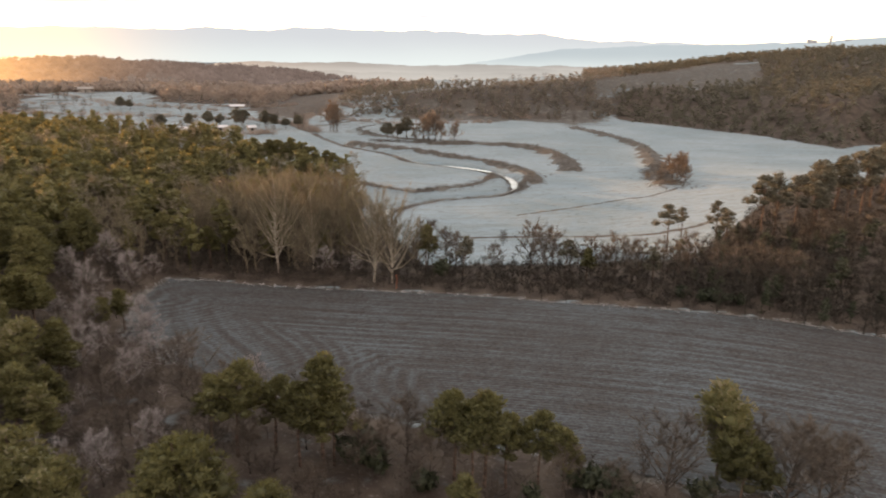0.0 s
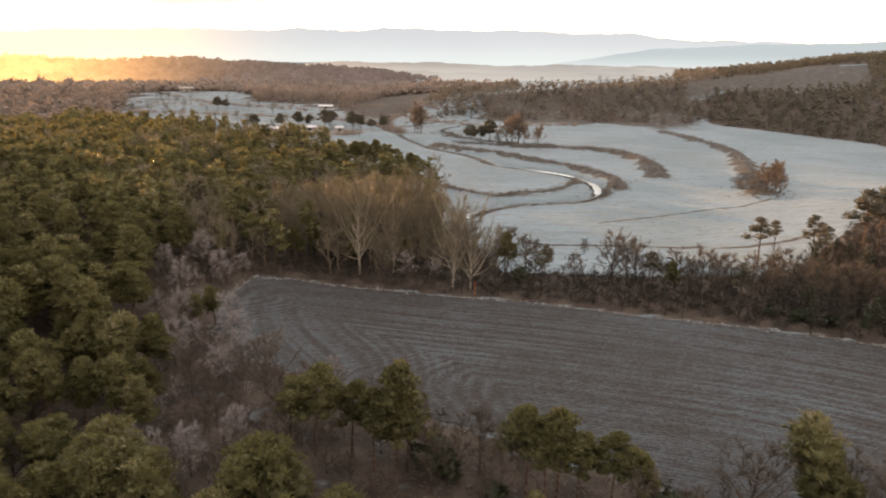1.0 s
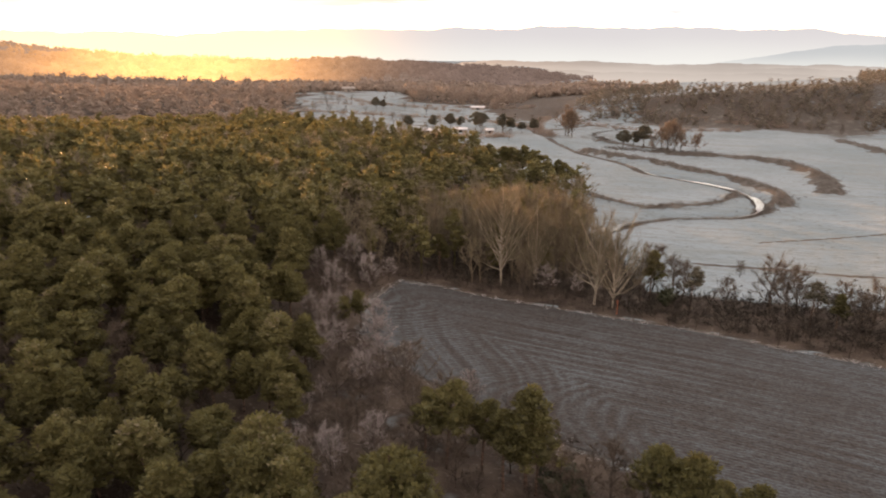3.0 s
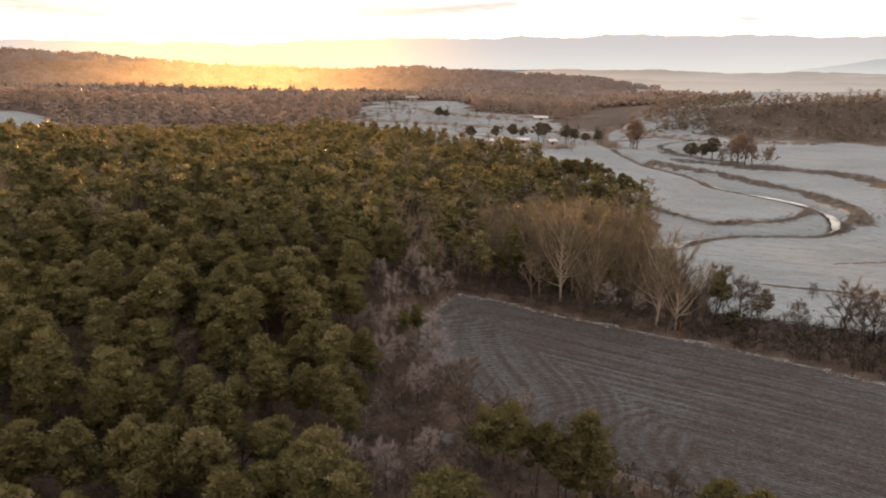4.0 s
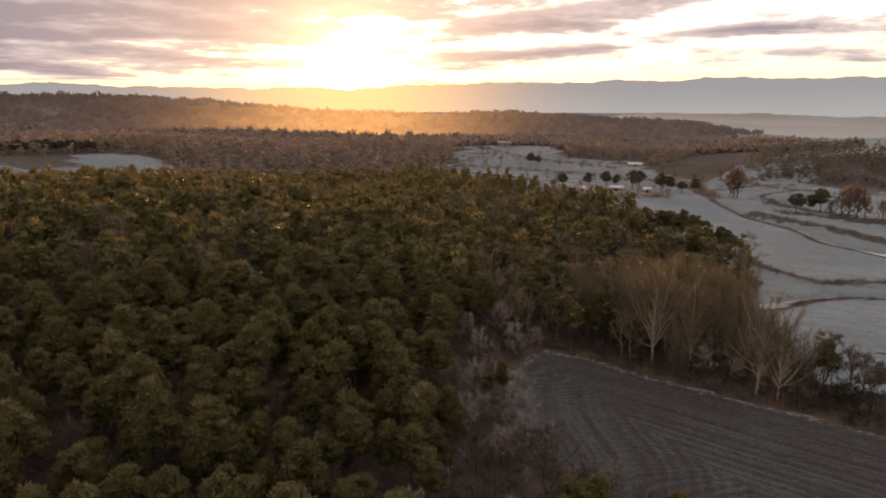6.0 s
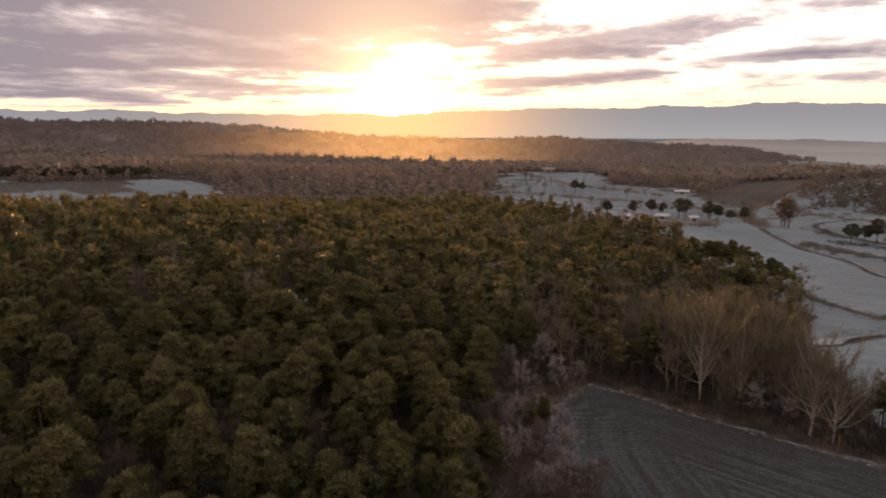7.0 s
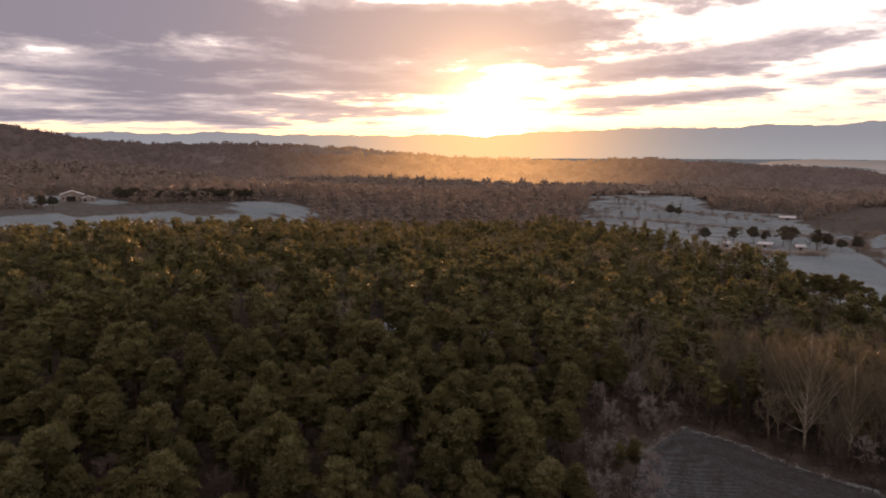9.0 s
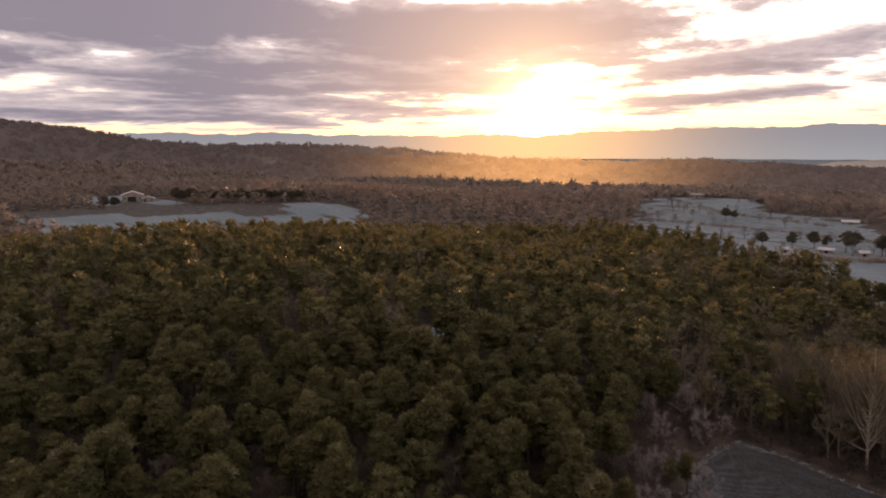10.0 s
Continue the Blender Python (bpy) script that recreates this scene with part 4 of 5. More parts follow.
for x, y, tall in [(-46.2, 75.3, 9.5), (-40.7, 62.2, 8), (-53.2, 62.6, 10), (-48.0, 63.8, 8.5), (-61.9, 65.2, 10.5), (-55.6, 87.5, 10), (-68.6, 77.0, 10.5), (-61.2, 47.8, 10.5), (-63.5, 54.5, 10),
                   (-51.3, 47.6, 9), (-51.2, 55.3, 9), (-42.6, 50.2, 9.5), (-34.8, 49.5, 11), (-31.5, 41.1, 9), (-20.6, 47.2, 11.5), (-43.0, 67.5, 7.5), (-31.0, 46.0, 10), (-23.5, 44.0, 9),
                   (-13.3, 45.3, 9), (-27.5, 43.0, 8.5), (-17.0, 43.2, 9), (-39.0, 45.0, 9.5)]:
    put_pine(x, y, tall, False, "green pine with frost-tipped needles on the near slope", "pines of the near slope", mesh=BROAD_MESH if tall > 9.7 else None)
for x, y, tall in [(-46.8, 93.8, 7), (-48.6, 91.8, 6)]:
    put_pine(x, y, tall, False, "small dark pine at the field corner", "pines at the field corner")
put_pine(27.9, 55.1, 7.6, False, "yellowish green pine with dense low crown", mesh=BROAD_MESH)
for x, y, tall in [(-3.5, 62.2, 8.0), (33.7, 57.3, 8.2), (36.5, 55.5, 7.4), (-5.5, 60.5, 6.0), (-8.2, 59.5, 6.8), (-24.8, 65.5, 7), (-1, 58.2, 6.8), (11.6, 56, 6.2), (16.2, 54.4, 5.5), (30.2, 58.4, 8), (39, 57.6, 7), (34.6, 54.2, 8.2), (-28, 70, 6.5), (-19, 59.5, 6.2)]:
    put_bare(x, y, tall)
for x, y, tall in [(-36.5, 80, 7), (-40, 86, 7.5), (-43.5, 92, 7), (-38, 76, 6.5), (-52, 108, 7.5), (-55, 100, 7.5), (-58, 113, 8), (-50, 90, 7), (-46, 80, 7), (-60, 104, 7)]:
    put_bare(x, y, tall, FROST_MESH, 9.0, "frosted_tree", "bare tree with pale frost on its twigs", "frosted trees at the field corner")
for x, y, tall in [(31.9, 54.7, 9.2), (21.4, 56.7, 9.0), (-31.5, 75.3, 8.6)]:
    put_bare(x, y, tall, WIDE_MESH, 9.0, "bare_tree", "broad bare oak with many rising limbs", "bare trees")
# poplars at the far edge of the field
for x, y, tall in [(-31.7, 125.5, 22), (-12.7, 120.5, 19.5), (-9.4, 119.5, 16), (-25.5, 128, 17)]:
    put_bare(x, y, tall, POPLAR_MESH[:3], 18.0, "poplar_tree", "tall bare poplar with pale trunk and upright limbs", "poplars behind the field")
for x, y, tall in [(-22, 134, 20.5), (-17.5, 127, 18), (-37, 131, 17), (-43, 136, 19), (-5, 126, 11), (-48, 132, 13.5), (-30, 141, 21), (-38, 146, 18), (-52, 141, 15), (-26, 121.5, 11)]:
    put_bare(x, y, tall, GREYPOPLAR_MESH, 18.0, "poplar_tree", "tall bare poplar with grey trunk in a thicket", "poplars behind the field")
for x, y, tall in [(-3.4, 128, 10), (-45, 127, 9), (-35, 135, 12), (-27, 152, 15), (-40, 152, 14), (-54, 128, 10), (-33, 160, 15), (-46, 162, 14)] + [(-33.1, 158.7, 14), (-60.6, 144.1, 11), (-59.6, 129.7, 11), (-53.4, 138.8, 10)]:
    put_pine(x, y, tall, True, "slender pine among the bare poplars", "pines among the poplars")
# pines at the edge of the wood above the stream
for x, y, tall in [(-100.4, 275.8, 13), (-108.3, 275.0, 13), (-104.2, 298.9, 12), (-66.1, 219.8, 12), (-67.8, 242.5, 13), (-62.2, 242.3, 13), (-58.8, 242.1, 13), (-55.1, 244.1, 14), (-50.0, 241.9, 13), (-46.3, 241.0, 12), (-39.9, 233.4, 12), (-35.8, 227.9, 12), (-71.8, 225.5, 12), (-54.5, 223.6, 11), (-42.8, 213.3, 12), (-61.2, 223.1, 11), (-84.0, 249.9, 11), (-86.2, 231.8, 12), (-94.6, 231.8, 12), (-111.4, 250.9, 12)]:
    put_pine(x, y, tall, True, "slender pine at the meadow edge of the wood", "pines at the edge of the wood")
# hedge trees between field and meadow
for x, y, tall in [(-3.0, 134, 10), (0.5, 128, 9.5), (2.5, 131, 8), (10, 126, 7), (17.1, 127, 11), (19.5, 126, 10.5), (21.5, 128, 9), (24, 124, 8), (28, 124, 8.5), (30, 121.5, 7.5), (32, 122, 10), (34.5, 120, 9), (36, 121, 8.5), (40, 119, 9.5), (42.5, 118, 8),
                   (45, 121, 10), (49, 117, 9.5), (51.5, 116, 9), (54, 114, 10), (57, 113, 9), (60, 112, 9.5), (13.7, 151.5, 4)]:
    put_bare(x, y, tall, None, 9.0, "bare_tree", "slender bare hedge tree with brown twigs", "hedge trees")
for x, y, tall in [(3.8, 124, 8.6), (23.0, 122, 8.5), (26.5, 121, 7), (38, 118, 8), (46.8, 139, 11.2), (54.4, 152, 7.5)]:
    put_pine(x, y, tall, True, "dark pine standing in the hedge", "pines in the hedge", mesh=SPARSE_MESH if tall > 7.3 else None)
# pines on the scrub slope
for x, y, top, tall in [(65.5, 137.7, 19, 10), (84.7, 152.8, 20, 11), (92.1, 158.1, 20, 11), (103.4, 169.5, 20, 10), (100.4, 158.4, 22, 11), (58.8, 143.4, 12, 8), (57.1, 134, 12, 7),
                        (78, 149, 17, 9), (88.5, 161, 18, 10), (97, 166, 19, 10), (110, 170, 22, 11), (117, 174, 23, 11), (70, 141, 18.5, 8), (81, 146, 20, 9), (95, 153, 22.5, 9), (106, 163, 23, 9), (113, 160, 24, 9), (89, 148, 20, 9), (75, 136, 18, 9), (121, 166, 24, 9), (103, 150, 22, 9), (126, 172, 25, 9)]:
    put_pine(x, y, max(top - float(height(x, y)), 7.0), True, "tall slender pine on the scrub slope", "pines on the scrub slope", mesh=SPARSE_MESH)
# island of trees on the terrace and the lone tree by the stream
for x, y, tall in [(-30, 361, 10), (-25, 365, 9), (-20, 366, 12)]:
    put_pine(x, y, tall, False, "pine on the frosted terrace above the stream", "terrace trees", mesh=ROUND_MESH)
for x, y, tall in [(-8, 352, 16), (-5, 349, 14), (-11, 355, 14), (-2, 351, 12), (5, 350, 11), (-15, 352, 8), (-64, 398, 18), (-62, 396, 16), (-66, 400, 15)]:
    put_bare(x, y, tall, RUST_MESH, 9.0, "bare_tree", "broad bare tree above the winding stream", "terrace trees")
for x, y, tall in [(76, 222, 9.5), (79, 227, 10), (73, 217, 7.5), (81, 233, 9), (77, 217, 7), (75, 229, 8), (71, 223, 4), (69, 231, 3.5)]:
    put_bare(x, y, tall, RUST_MESH, 9.0, "bare_tree", "rusty brown bushy tree on the meadow bank", "meadow bank trees")


def put_bush(x, y, r):
    TAKEN.append((x, y))
    ob = tagged(new("evergreen_bush", rnd.choice(DARK_MESH)), "dark evergreen oak bush at the edge of the field", "bush", "evergreen bushes")
    ob.matrix_world = pose(x, y, float(height(x, y)) - 0.2, 0, 0, rnd.uniform(0, 360)) @ Matrix.Scale(r / 1.6, 4)


for x, y, r in [(-8.7, 62.9, 2.6), (-7.0, 61.0, 2.2), (14.9, 56.1, 2.4), (13.0, 57.2, 1.9), (17.0, 55.0, 1.8), (8.0, 55.0, 1.6), (0.5, 124.0, 2.6), (-24.0, 58.0, 1.6), (25.0, 55.5, 1.8), (-1.5, 56.5, 1.7),
                (42.0, 112.5, 1.8), (44.5, 111.8, 1.6), (47.0, 111.0, 1.9), (50.0, 110.2, 1.5)]:
    put_bush(x, y, r)


def free(x, y, gap=3.0):
    return all((x - a) ** 2 + (y - b) ** 2 > gap * gap for a, b in TAKEN)


def scatter(x0, x1, y0, y1, step, test, seed):
    r = np.random.default_rng(seed)
    gx, gy = np.meshgrid(np.arange(x0, x1, step), np.arange(y0, y1, step))
    gx = (gx + r.uniform(-0.45, 0.45, gx.shape) * step).ravel()
    gy = (gy + r.uniform(-0.45, 0.45, gy.shape) * step).ravel()
    keep = test(gx, gy)
    return gx[keep], gy[keep]


def in_view(x, y):
    az = np.degrees(np.arctan2(-x, y))
    return (az > -40) & (az < 88) & (y > 5)


# the pine wood on the hill: the nearest stand as trees of their own
wx, wy = scatter(-275, -8, 8, 335, 4.0, lambda x, y: inside(x, y, WOOD) & in_view(x, y) & (np.hypot(x, y) > 42) & (np.random.default_rng(7).uniform(0, 1, x.shape) < wooded(x, y)), 21)
order = np.argsort(np.hypot(wx, wy))
near_left = 290
rest = []
for i in order:
    x, y = float(wx[i]), float(wy[i])
    if not free(x, y, 3.0):
        continue
    if near_left > 0:
        rim = float(line_distance(np.array(x), np.array(y), FIELD + FIELD[:1]))
        if (x > -43 and y > 47) or rim < 11:
            if rnd.random() < 0.72:
                frosted = rnd.random() < 0.45
                put_bare(x, y, rnd.uniform(4.5, 7), FROST_MESH if frosted else None, 9.0, "frosted_tree" if frosted else "bare_tree",
                         "low bare tree with pale frost on its twigs" if frosted else "low bare brown tree", "bare trees in the wood")
            continue
        near_left -= 1
        if rnd.random() < 0.14:
            put_bare(x, y, rnd.uniform(6, 8.5), None, 9.0, "bare_tree", "bare brown tree among the pines", "bare trees in the wood")
        else:
            put_pine(x, y, rnd.choice((rnd.uniform(7, 10), rnd.uniform(9, 12.5))), False, "green pine in the wood on the hillside", "pines of the hillside wood")
    elif float(line_distance(np.array(x), np.array(y), FIELD + FIELD[:1])) > 5 and not (x > -0.13 * y and y > 128):
        rest.append((x, y))


def many(name, label, category, places, shapes, mat, tall, made, seed, sink=0.0):
    """One mesh of many plants that nobody could count."""
    r = np.random.default_rng(seed)
    pts = np.array(places)
    z = height(pts[:, 0], pts[:, 1]) - sink
    pieces = []
    for (x, y), h in zip(pts, z):
        v, f, t = shapes[r.integers(len(shapes))]
        a, s = r.uniform(0, 6.28), r.uniform(*tall) / made
        c, q = math.cos(a) * s, math.sin(a) * s
        w = np.stack([v[:, 0] * c - v[:, 1] * q + x, v[:, 0] * q + v[:, 1] * c + y, v[:, 2] * s * r.uniform(0.9, 1.1) + h], -1)
        pieces.append((w, f, np.clip(0.55 * t + 0.45 * r.uniform(), 0, 1)))
    v, f, t = join(pieces)
    return tagged(new(name, mesh_of(name, v, f, mat, t)), label, category, kind="stuff")


mixed = np.random.default_rng(33).uniform(0, 1, len(rest))
bare_share = [0.72 if (x > -72 + 0.15 * (y - 120) and 115 < y < 205) else 0.4 if (y > 190 and x > -150) else 0.16 for x, y in rest]
rest_pine = [p for p, m, b in zip(rest, mixed, bare_share) if m >= b]
rest_bare = [p for p, m, b in zip(rest, mixed, bare_share) if m < b]
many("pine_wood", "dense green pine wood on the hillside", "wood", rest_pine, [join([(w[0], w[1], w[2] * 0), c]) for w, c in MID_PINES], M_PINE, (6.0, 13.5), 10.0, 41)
many("bare_wood", "bare deciduous trees between the pines", "wood", rest_bare, [join([w, c]) for w, c in MID_OAKS], M_POPLARTWIG, (5, 13), 9.0, 42)

# undergrowth along the field and in the open wood
ux, uy = scatter(-110, 130, 35, 235, 2.4, lambda x, y: (wooded(x, y) > 0.5) & in_view(x, y) & (np.hypot(x, y) < 260) & (line_distance(x, y, FIELD + FIELD[:1]) > 2.6) & (np.random.default_rng(1).uniform(0, 1, x.shape) < np.where((y > 108) | (x > 45), 1.0, 0.5)), 51)
under = list(zip(ux, uy))
many("undergrowth", "brown dry brushwood and brambles under the trees", "undergrowth", [p for p in under if p[0] <= 44 and not (p[1] > 104 and p[0] > -12)], BRUSH, M_BRUSH, (1.0, 2.8), 2.2, 52, 0.2)
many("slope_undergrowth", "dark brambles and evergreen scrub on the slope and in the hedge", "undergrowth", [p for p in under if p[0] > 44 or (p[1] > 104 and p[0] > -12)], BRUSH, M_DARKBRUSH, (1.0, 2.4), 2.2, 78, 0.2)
qx, qy = scatter(-62, 46, 38, 118, 3.6, lambda x, y: (wooded(x, y) > 0.4) & in_view(x, y) & ((x > -44) | (line_distance(x, y, FIELD + FIELD[:1]) < 13)) & (y < 118), 59)
front = [p for p in zip(qx, qy) if free(*p, 1.6)]
many("bare_bushes", "bare brown bushes on the open slope", "bush", [p for i, p in enumerate(front) if i % 3 != 2 or p[0] > -28], [join([w, c]) for w, c in MID_OAKS], M_BRUSH, (2.0, 5.0), 9.0, 60)
many("frosted_bushes", "bare bushes whitened by frost", "bush", [p for i, p in enumerate(front) if i % 3 == 2 and p[0] <= -28], [join([w, c]) for w, c in MID_OAKS], M_FROSTTWIG, (2.0, 5.0), 9.0, 69)
bx_, by_ = scatter(-58, 75, 105, 140, 3.1, lambda x, y: (wooded(x, y) > 0.45) & (y > 104) & (line_distance(x, y, FIELD + FIELD[:1]) > 2.8), 57)
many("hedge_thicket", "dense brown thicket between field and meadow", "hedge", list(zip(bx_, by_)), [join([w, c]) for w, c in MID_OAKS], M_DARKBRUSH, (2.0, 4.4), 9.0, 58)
sx, sy = scatter(45, 160, 85, 225, 3.4, lambda x, y: (wooded(x, y) > 0.6) & in_view(x, y) & (np.hypot(x, y) < 158), 53)
scrub = list(zip(sx, sy))
# young pines take the dark leaves, putting the slope's shade in their colour
many("scrub_pines", "young dark pines in the scrub of the slope", "wood", scrub[::3], [join([w, c]) for w, c in MID_PINES], M_DARKLEAF, (3.0, 6.5), 10.0, 77)
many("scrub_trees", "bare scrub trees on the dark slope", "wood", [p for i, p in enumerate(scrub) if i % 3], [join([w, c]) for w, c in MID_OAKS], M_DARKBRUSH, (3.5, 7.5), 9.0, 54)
# woods across the valley
fx, fy = scatter(-80, 460, 330, 860, 6.4, lambda x, y: (wooded(x, y) > 0.5) & in_view(x, y) & (x > 0.1 * y - 200) & (np.random.default_rng(3).uniform(0, 1, x.shape) < 0.85), 61)
valley = list(zip(fx, fy))
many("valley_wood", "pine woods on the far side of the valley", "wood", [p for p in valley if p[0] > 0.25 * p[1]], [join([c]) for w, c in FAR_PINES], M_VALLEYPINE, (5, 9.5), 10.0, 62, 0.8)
many("valley_copses", "copses on the low hill across the stream, haze paled into their colour", "wood", [p for p in valley if p[0] <= 0.25 * p[1]], [join([c]) for w, c in FAR_PINES], M_COPSE, (4.5, 9.5), 10.0, 76, 0.8)
kx, ky = scatter(-720, -60, 40, 700, 9.0, lambda x, y: (wooded(x, y) > 0.5) & (x < np.maximum(-180, 0.1 * y - 200)) & in_view(x, y) & ~inside(x, y, WOOD) & (np.hypot(x, y) < 660), 65)
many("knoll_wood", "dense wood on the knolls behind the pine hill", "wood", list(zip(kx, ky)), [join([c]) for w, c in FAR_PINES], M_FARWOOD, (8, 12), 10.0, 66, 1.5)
gx_, gy_ = scatter(-900, 60, 60, 900, 11.5, lambda x, y: (wooded(x, y) > 0.5) & in_view(x, y) & (np.hypot(x, y) >= 660) & (np.hypot(x, y) < 880) & (x < 0), 63)
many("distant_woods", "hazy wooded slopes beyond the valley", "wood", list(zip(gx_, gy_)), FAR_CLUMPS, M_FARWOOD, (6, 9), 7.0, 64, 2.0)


def build_ridge():
    """The wooded ridge across the valley, a canopy sheet with an uneven crest."""
    az, r = np.arange(6.0, 112.0, 0.16), np.array([830, 880, 940, 1000, 1060, 1120, 1180, 1240, 1300, 1360, 1420, 1520, 1700])
    ga, gr = np.meshgrid(np.radians(az), r)
    x, y = -np.sin(ga) * gr, np.cos(ga) * gr
    z = height(x, y) + 3 + np.random.default_rng(15).uniform(-1.5, 1.5, x.shape) + 2.0 * lump(x, y, 90, 6)
    z[0] -= 14
    z = z - 9 * ss(11, 7, np.degrees(ga))
    w, n = len(az), len(r)
    idx = np.arange(w * n).reshape(n, w)
    faces = np.stack([idx[:-1, :-1], idx[:-1, 1:], idx[1:, 1:], idx[1:, :-1]], -1).reshape(-1, 4)
    # M_RIDGE emits, so haze and sunrise glow stand in its colour
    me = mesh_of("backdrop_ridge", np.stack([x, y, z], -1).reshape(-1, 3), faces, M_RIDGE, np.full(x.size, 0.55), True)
    return tagged(new("backdrop_ridge", me), "long wooded ridge in warm morning haze", "hills", kind="structure")


build_ridge()
rx_, ry_ = scatter(-1720, -60, -100, 1720, 23.0, lambda x, y: (np.degrees(np.arctan2(-x, y)) > 10 + 4 * lump(x, y, 240, 19)) & (np.degrees(np.arctan2(-x, y)) < 88) & (np.hypot(x, y) > 860) & (np.hypot(x, y) < 1460) & (lump(x, y, 380, 12) < 0.62), 67)
# these crowns share the ridge's painted haze and glow
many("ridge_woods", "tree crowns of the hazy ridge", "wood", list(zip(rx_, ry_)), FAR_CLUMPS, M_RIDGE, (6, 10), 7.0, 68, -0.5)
# scattered trees on the valley fields
rv = np.random.default_rng(71)
open_trees = [(float(x), float(y)) for x, y in zip(rv.uniform(-330, 110, 420), rv.uniform(330, 680, 420))]
open_trees = [(x, y) for x, y in open_trees if wooded(x, y) < 0.2 and (x < -20 + 0.2 * (y - 400) or y > 470) and not (-70 < x < 20 and y < 470)][:80]
many("field_trees", "scattered bare trees between the valley fields", "wood", open_trees, [join([w, c]) for w, c in MID_OAKS], M_TWIG, (5, 10), 9.0, 72)


bank_places = []
for pts, wide, per in [(p, 0.55 * w, 14) for p, w, t in SCARPS] + [(RIVER[10:90], 1.6, 5), ([(82, 262), (72, 216)], 3.5, 120), ([(-34, 360), (8, 348)], 4, 160)]:
    line = pts if len(pts) > 8 else curve_through(pts, 4)
    for a in line:
        for _ in range(per):
            bank_places.append((a[0] + wide * rv.standard_normal(), a[1] + wide * rv.standard_normal()))
many("bank_grass", "dry tussocks of brown grass on the stream banks", "grass", bank_places, TUFTS, M_BANKGRASS, (0.4, 1.5), 2.2, 74, 0.1)
rim_places = []
for (ax, ay), (bx, by) in zip(FIELD, FIELD[1:]):
    for t in np.linspace(0, 1, max(2, int(math.hypot(bx - ax, by - ay) / 0.45))):
        rim_places.append((ax + (bx - ax) * t + rv.uniform(-0.9, 0.9), ay + (by - ay) * t + rv.uniform(-0.9, 0.9)))
many("field_margin", "pale frosted grass along the edge of the field", "grass", rim_places, TUFTS, M_RIME, (0.3, 0.9), 2.2, 75, 0.1)
hedge_places = []
for pts in ([(-260, 430), (-190, 447), (-120, 437), (-84, 420)], [(-80, 531), (-26, 522), (60, 505)], [(-345, 600), (-258, 527), (-163, 500)], [(-330, 480), (-200, 520), (-120, 560)],
            [(-70, 470), (-20, 452), (30, 470)], [(-160, 335), (-120, 350), (-95, 372)], [(-74, 392), (-90, 432), (-98, 500)]):
    for a in curve_through(pts, 14):
        for _ in range(3):
            hedge_places.append((a[0] + rv.uniform(-4, 4), a[1] + rv.uniform(-4, 4)))
# hedgerows borrow the far woods' colour with haze painted in
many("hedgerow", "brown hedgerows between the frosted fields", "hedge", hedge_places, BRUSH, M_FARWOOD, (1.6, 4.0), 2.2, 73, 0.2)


# ---- buildings ----
def part(name, bm, mat, parent, label=""):
    me = bpy.data.meshes.new(name)
    bm.to_mesh(me)
    bm.free()
    me.materials.append(mat)
    ob = new(name, me)
    ob.parent = parent
    return tagged(ob, label)


def block(x0, x1, y0, y1, z0, z1, bevel=0.03):
    bm = bmesh.new()
    bmesh.ops.create_cube(bm, size=1.0, matrix=Matrix.Translation(((x0 + x1) / 2, (y0 + y1) / 2, (z0 + z1) / 2)) @ Matrix.Diagonal((x1 - x0, y1 - y0, z1 - z0, 1)))
    bmesh.ops.bevel(bm, geom=bm.edges[:], offset=bevel, segments=1, affect="EDGES")
    return bm


def prism(length, width, eaves, ridge, thick=0.0):
    """A gabled solid along x; with thick, only the two roof slopes of that thickness."""
    bm = bmesh.new()
    a, b = length / 2, width / 2
    if thick:
        prof = [(-b, eaves), (0, ridge), (b, eaves), (b, eaves + thick), (0, ridge + thick), (-b, eaves + thick)]
    else:
        prof = [(-b, 0), (b, 0), (b, eaves), (0, ridge), (-b, eaves)]
    left = [bm.verts.new((-a, y, z)) for y, z in prof]
    right = [bm.verts.new((a, y, z)) for y, z in prof]
    n = len(prof)
    for i in range(n):
        bm.faces.new((left[i], left[(i + 1) % n], right[(i + 1) % n], right[i]))
    if thick:
        for s_ in (left, right):
            bm.faces.new((s_[0], s_[1], s_[4], s_[5]))
            bm.faces.new((s_[1], s_[2], s_[3], s_[4]))
    else:
        bm.faces.new(left[::-1])
        bm.faces.new(right)
    bmesh.ops.recalc_face_normals(bm, faces=bm.faces[:])
    return bm


def house(name, label, x, y, turn, length, width, eaves, ridge, wall, roof, openings, gable=()):
    """A gabled house along its own x; openings on the long side, gable openings at the end."""
    root = tagged(new(name), label, "building")
    root.matrix_world = pose(x, y, float(height(x, y)) - 0.3, 0, 0, turn)
    part("wall", prism(length, width, eaves, ridge), wall, root)
    part("roof", prism(length + 1.0, width + 1.2, eaves - 0.2, ridge + 0.05, 0.35), roof, root)
    for u, z0, z1, w in openings:
        bm = block(u - w / 2, u + w / 2, -width / 2 - 0.06, -width / 2 + 0.2, z0, z1, 0.02)
        part("door" if z0 < 0.5 else "window", bm, M_DARK, root)
    for u, z0, z1, w in gable:
        bm = block(length / 2 - 0.2, length / 2 + 0.06, u - w / 2, u + w / 2, z0, z1, 0.02)
        part("door" if z0 < 0.5 else "window", bm, M_DARK, root)
    return root


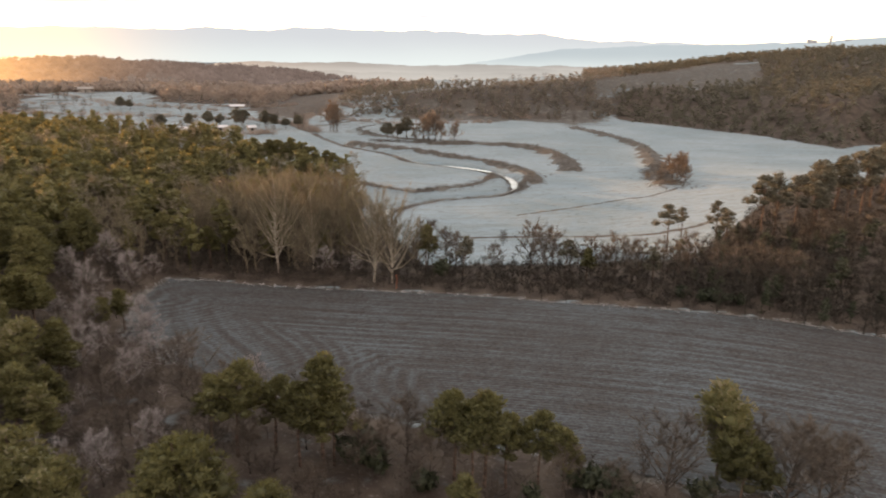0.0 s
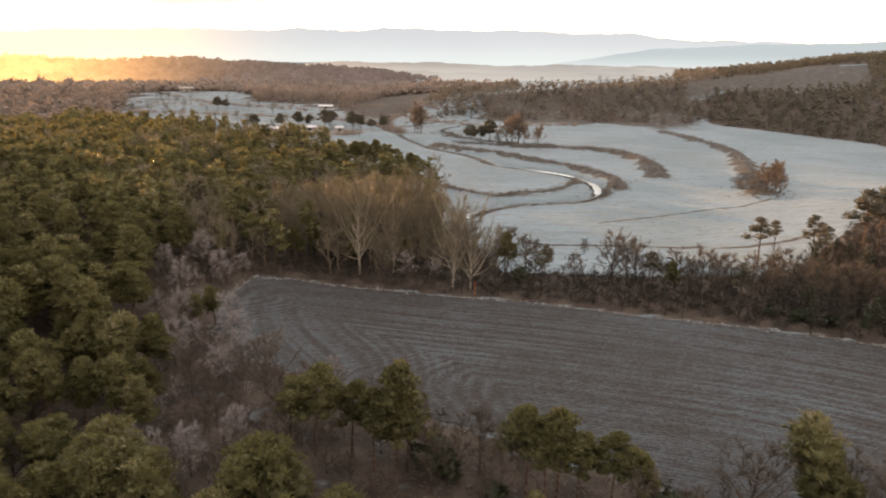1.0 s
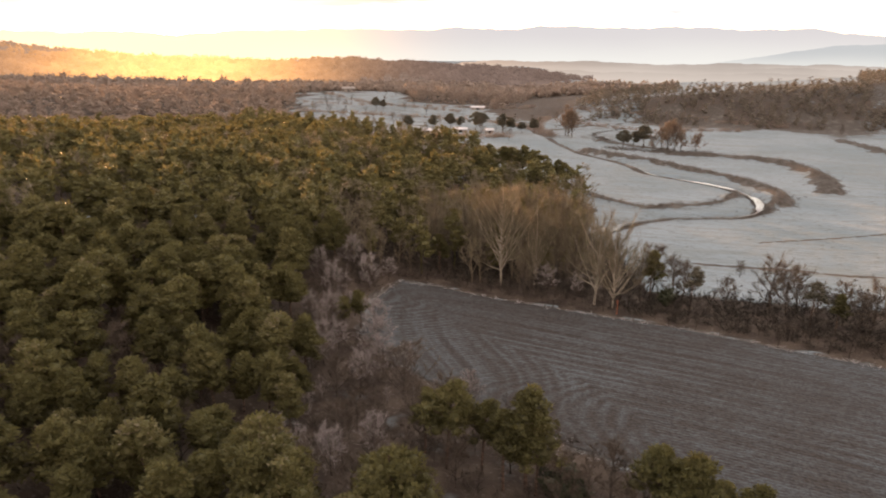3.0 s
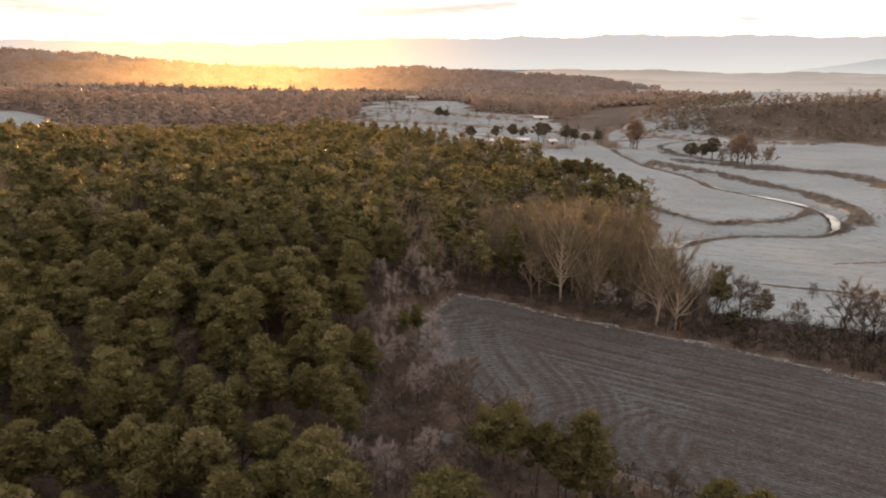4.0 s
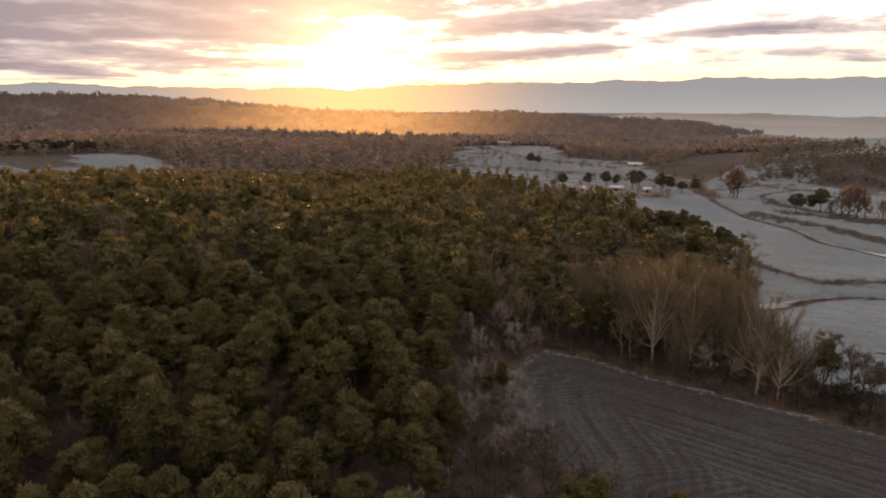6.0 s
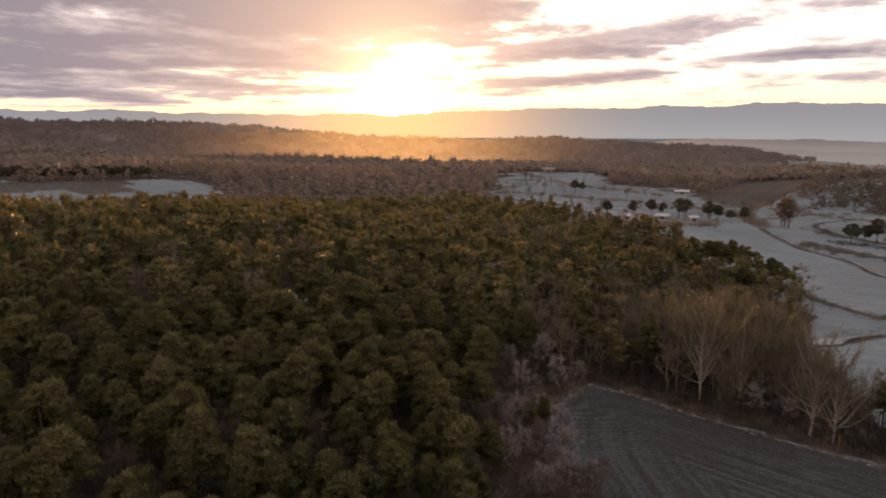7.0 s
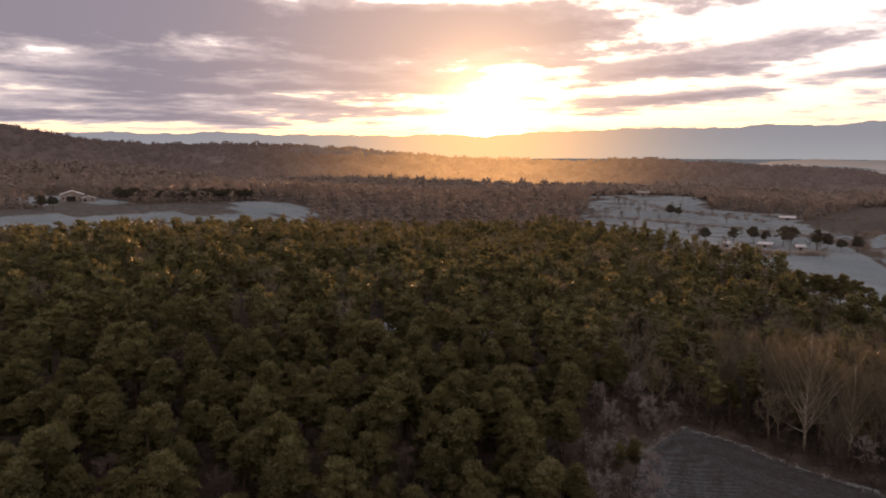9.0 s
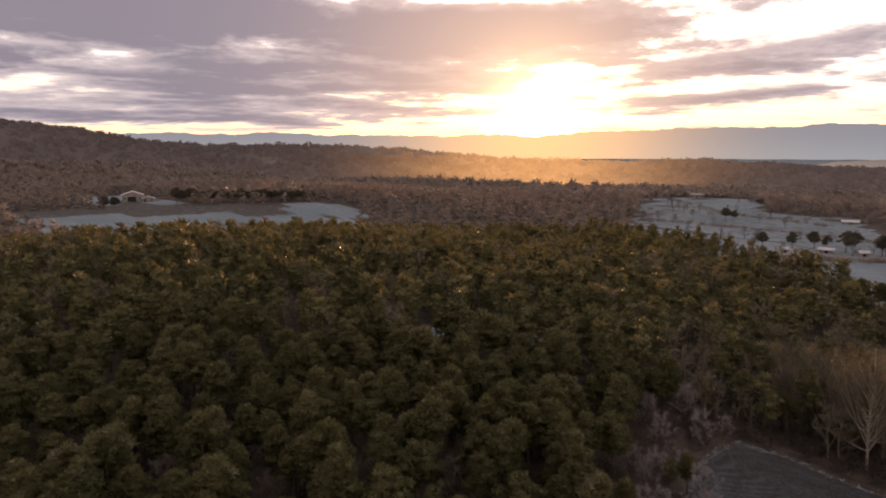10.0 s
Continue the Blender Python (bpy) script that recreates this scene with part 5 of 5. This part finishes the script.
house("barn", "large stone barn with frosted gabled roof and open front", -496, 163, -18, 15, 13.5, 4.4, 6.8, M_STONE, M_TILE, [(-6, 1.5, 3.0, 1.4), (3, 1.5, 3.0, 1.4)], [(-0.5, 0.3, 3.6, 5.4), (-5.0, 1.8, 3.0, 1.0), (5.0, 1.8, 3.0, 1.0)])
house("barn_annex", "lower stone wing in front of the barn", -483, 169, -18, 6, 8, 2.6, 3.8, M_STONE, M_TILE, [(0, 0.3, 2.4, 1.6)], [(-2.2, 0.3, 2.2, 1.4), (2, 1.0, 2.0, 0.9)])
house("shed", "low shed with white sheet roof", -157, 526, 20, 10, 4.6, 1.9, 2.7, M_STONE, M_SHEET, [(0, 0.3, 1.7, 2.0)])
house("shed", "low shed with white sheet roof between trees", -122, 377, 10, 6.5, 4.0, 2.1, 2.8, M_STONE, M_SHEET, [(0, 0.3, 2.0, 1.6)])
house("shed", "small white-roofed shelter under the trees", -107, 383, 30, 4, 3.4, 2.1, 2.8, M_STONE, M_SHEET, [(0, 0.3, 2.0, 1.2)])
house("shed", "small pale hut among the trees", -137, 362, 40, 3.2, 3, 2.1, 2.8, M_STONE, M_SHEET, [(0, 0.3, 2.0, 1.0)])
house("farmhouse", "farmhouse on the low hill behind bare trees", -318, 620, 30, 12, 7, 3.2, 4.6, M_STONE, M_STONE, [(-5, 1.2, 2.6, 1.2), (0, 0.3, 2.4, 1.2), (5, 1.2, 2.6, 1.2)])
for x, y, tall in [(-131, 386, 10), (-126, 389, 8), (-116, 386, 12), (-113, 390, 11), (-101, 391, 11), (-97, 395, 9), (-90, 392, 7), (-84, 398, 9), (-141, 383, 9), (-152, 372, 9), (-222, 478, 10), (-218, 482, 8)]:
    put_pine(x, y, tall, False, "round dark pine beside the white sheds", "trees by the sheds", mesh=ROUND_MESH)
for x, y, tall in [(-450, 176, 11), (-446, 182, 10), (-438, 198, 8), (-434, 204, 7), (-430, 209, 8), (-425, 214, 7), (-421, 220, 8), (-416, 225, 7), (-412, 231, 8), (-407, 236, 7), (-403, 242, 7), (-443, 190, 8), (-437, 127, 9), (-433, 132, 8), (-440, 194, 9), (-436, 201, 9), (-432, 206, 8), (-428, 211, 9), (-423, 217, 8), (-418, 222, 9), (-414, 228, 8), (-409, 233, 8), (-405, 239, 8), (-447, 186, 10), (-452, 180, 9), (-433, 198, 7), (-424, 208, 7), (-414, 220, 7), (-399, 247, 7)]:
    put_pine(x, y, tall, False, "dark bushy tree beside the farm", "trees by the farm", mesh=ROUND_MESH)


# a stake at the field edge and the tower of a far hilltop village
def post(x, y, tall, mat):
    v, f = tube([(0, 0, -0.3), (0.02, 0, tall * 0.5), (0.0, 0.03, tall)], [0.06, 0.055, 0.05], 8)
    ob = new("marker_post", mesh_of("marker_post", v, f, mat))
    ob.location = (x, y, float(height(x, y)))
    return tagged(ob, "thin rusty red marker post at the field edge", "post")


M_RUST = plain_of("rusty_red_paint", (0.30, 0.09, 0.05), (0.42, 0.15, 0.09), 3.0)
post(-8.3, 116.6, 2.6, M_RUST)
def fallen_log(x, y, long, turn):
    v, f = tube([(-long / 2, 0, 0.16), (0, 0.12, 0.2), (long / 2, 0, 0.14)], [0.2, 0.17, 0.1], 8)
    ob = new("fallen_log", mesh_of("fallen_log", v, f, M_GREYBARK))
    ob.matrix_world = pose(x, y, float(height(x, y)), 0, 0, turn)
    return tagged(ob, "dark fallen trunk lying on frosted ground", "log", "fallen logs")


for x, y, long, turn in [(50.4, 141.5, 7.5, 46), (46.3, 130.8, 5.5, 40), (51.0, 136.0, 4.0, 70)]:
    fallen_log(x, y, long, turn)


def utility_pole(x, y, tall):
    """A wooden pole with a cross-arm and two insulators."""
    root = tagged(new("utility_pole"), "slender wooden utility pole at the wood's edge", "pole")
    root.matrix_world = pose(x, y, float(height(x, y)), 0, 0, 30)
    v, f = tube([(0, 0, -0.4), (0, 0, tall * 0.5), (0, 0, tall)], [0.15, 0.13, 0.1], 8)
    new("post", mesh_of("pole_post", v, f, M_BARK)).parent = root
    part("cross_arm", block(-0.7, 0.7, -0.06, 0.06, tall - 0.6, tall - 0.48), M_BARK, root)
    for u in (-0.6, 0.6):
        v, f = tube([(u, 0, tall - 0.48), (u, 0, tall - 0.38), (u, 0, tall - 0.26)], [0.05, 0.07, 0.03], 8)
        new("insulator", mesh_of("insulator", v, f, M_SHEET)).parent = root
    return root


utility_pole(-82, 268.6, 8.0)
M_FARWALL = plain_of("far_masonry", (0.30, 0.31, 0.33), (0.40, 0.41, 0.43), 0.1)
for az_, el_, wide_, tall_, name_ in [(-28.25, 1.22, 9, 26, "church_tower"), (-27.2, 1.20, 22, 9, "village_house"), (-26.9, 1.18, 16, 13, "village_house"), (-29.4, 1.28, 30, 8, "village_house")]:
    root = tagged(new(name_), "far hilltop church tower in haze" if "tower" in name_ else "far hilltop house in haze", "building", "hilltop village")
    root.matrix_world = pose(-math.sin(radians(az_)) * 3295, math.cos(radians(az_)) * 3295, 46 + 3295 * math.tan(radians(el_)), 0, 0, az_)
    part("wall", block(-wide_ / 2, wide_ / 2, -4, 4, -20, tall_ * 0.8, 0.2), M_FARWALL, root)
    bm_ = prism(wide_ + 1, 9, tall_ * 0.8, tall_, 0.5)
    part("roof", bm_, M_TILE, root)
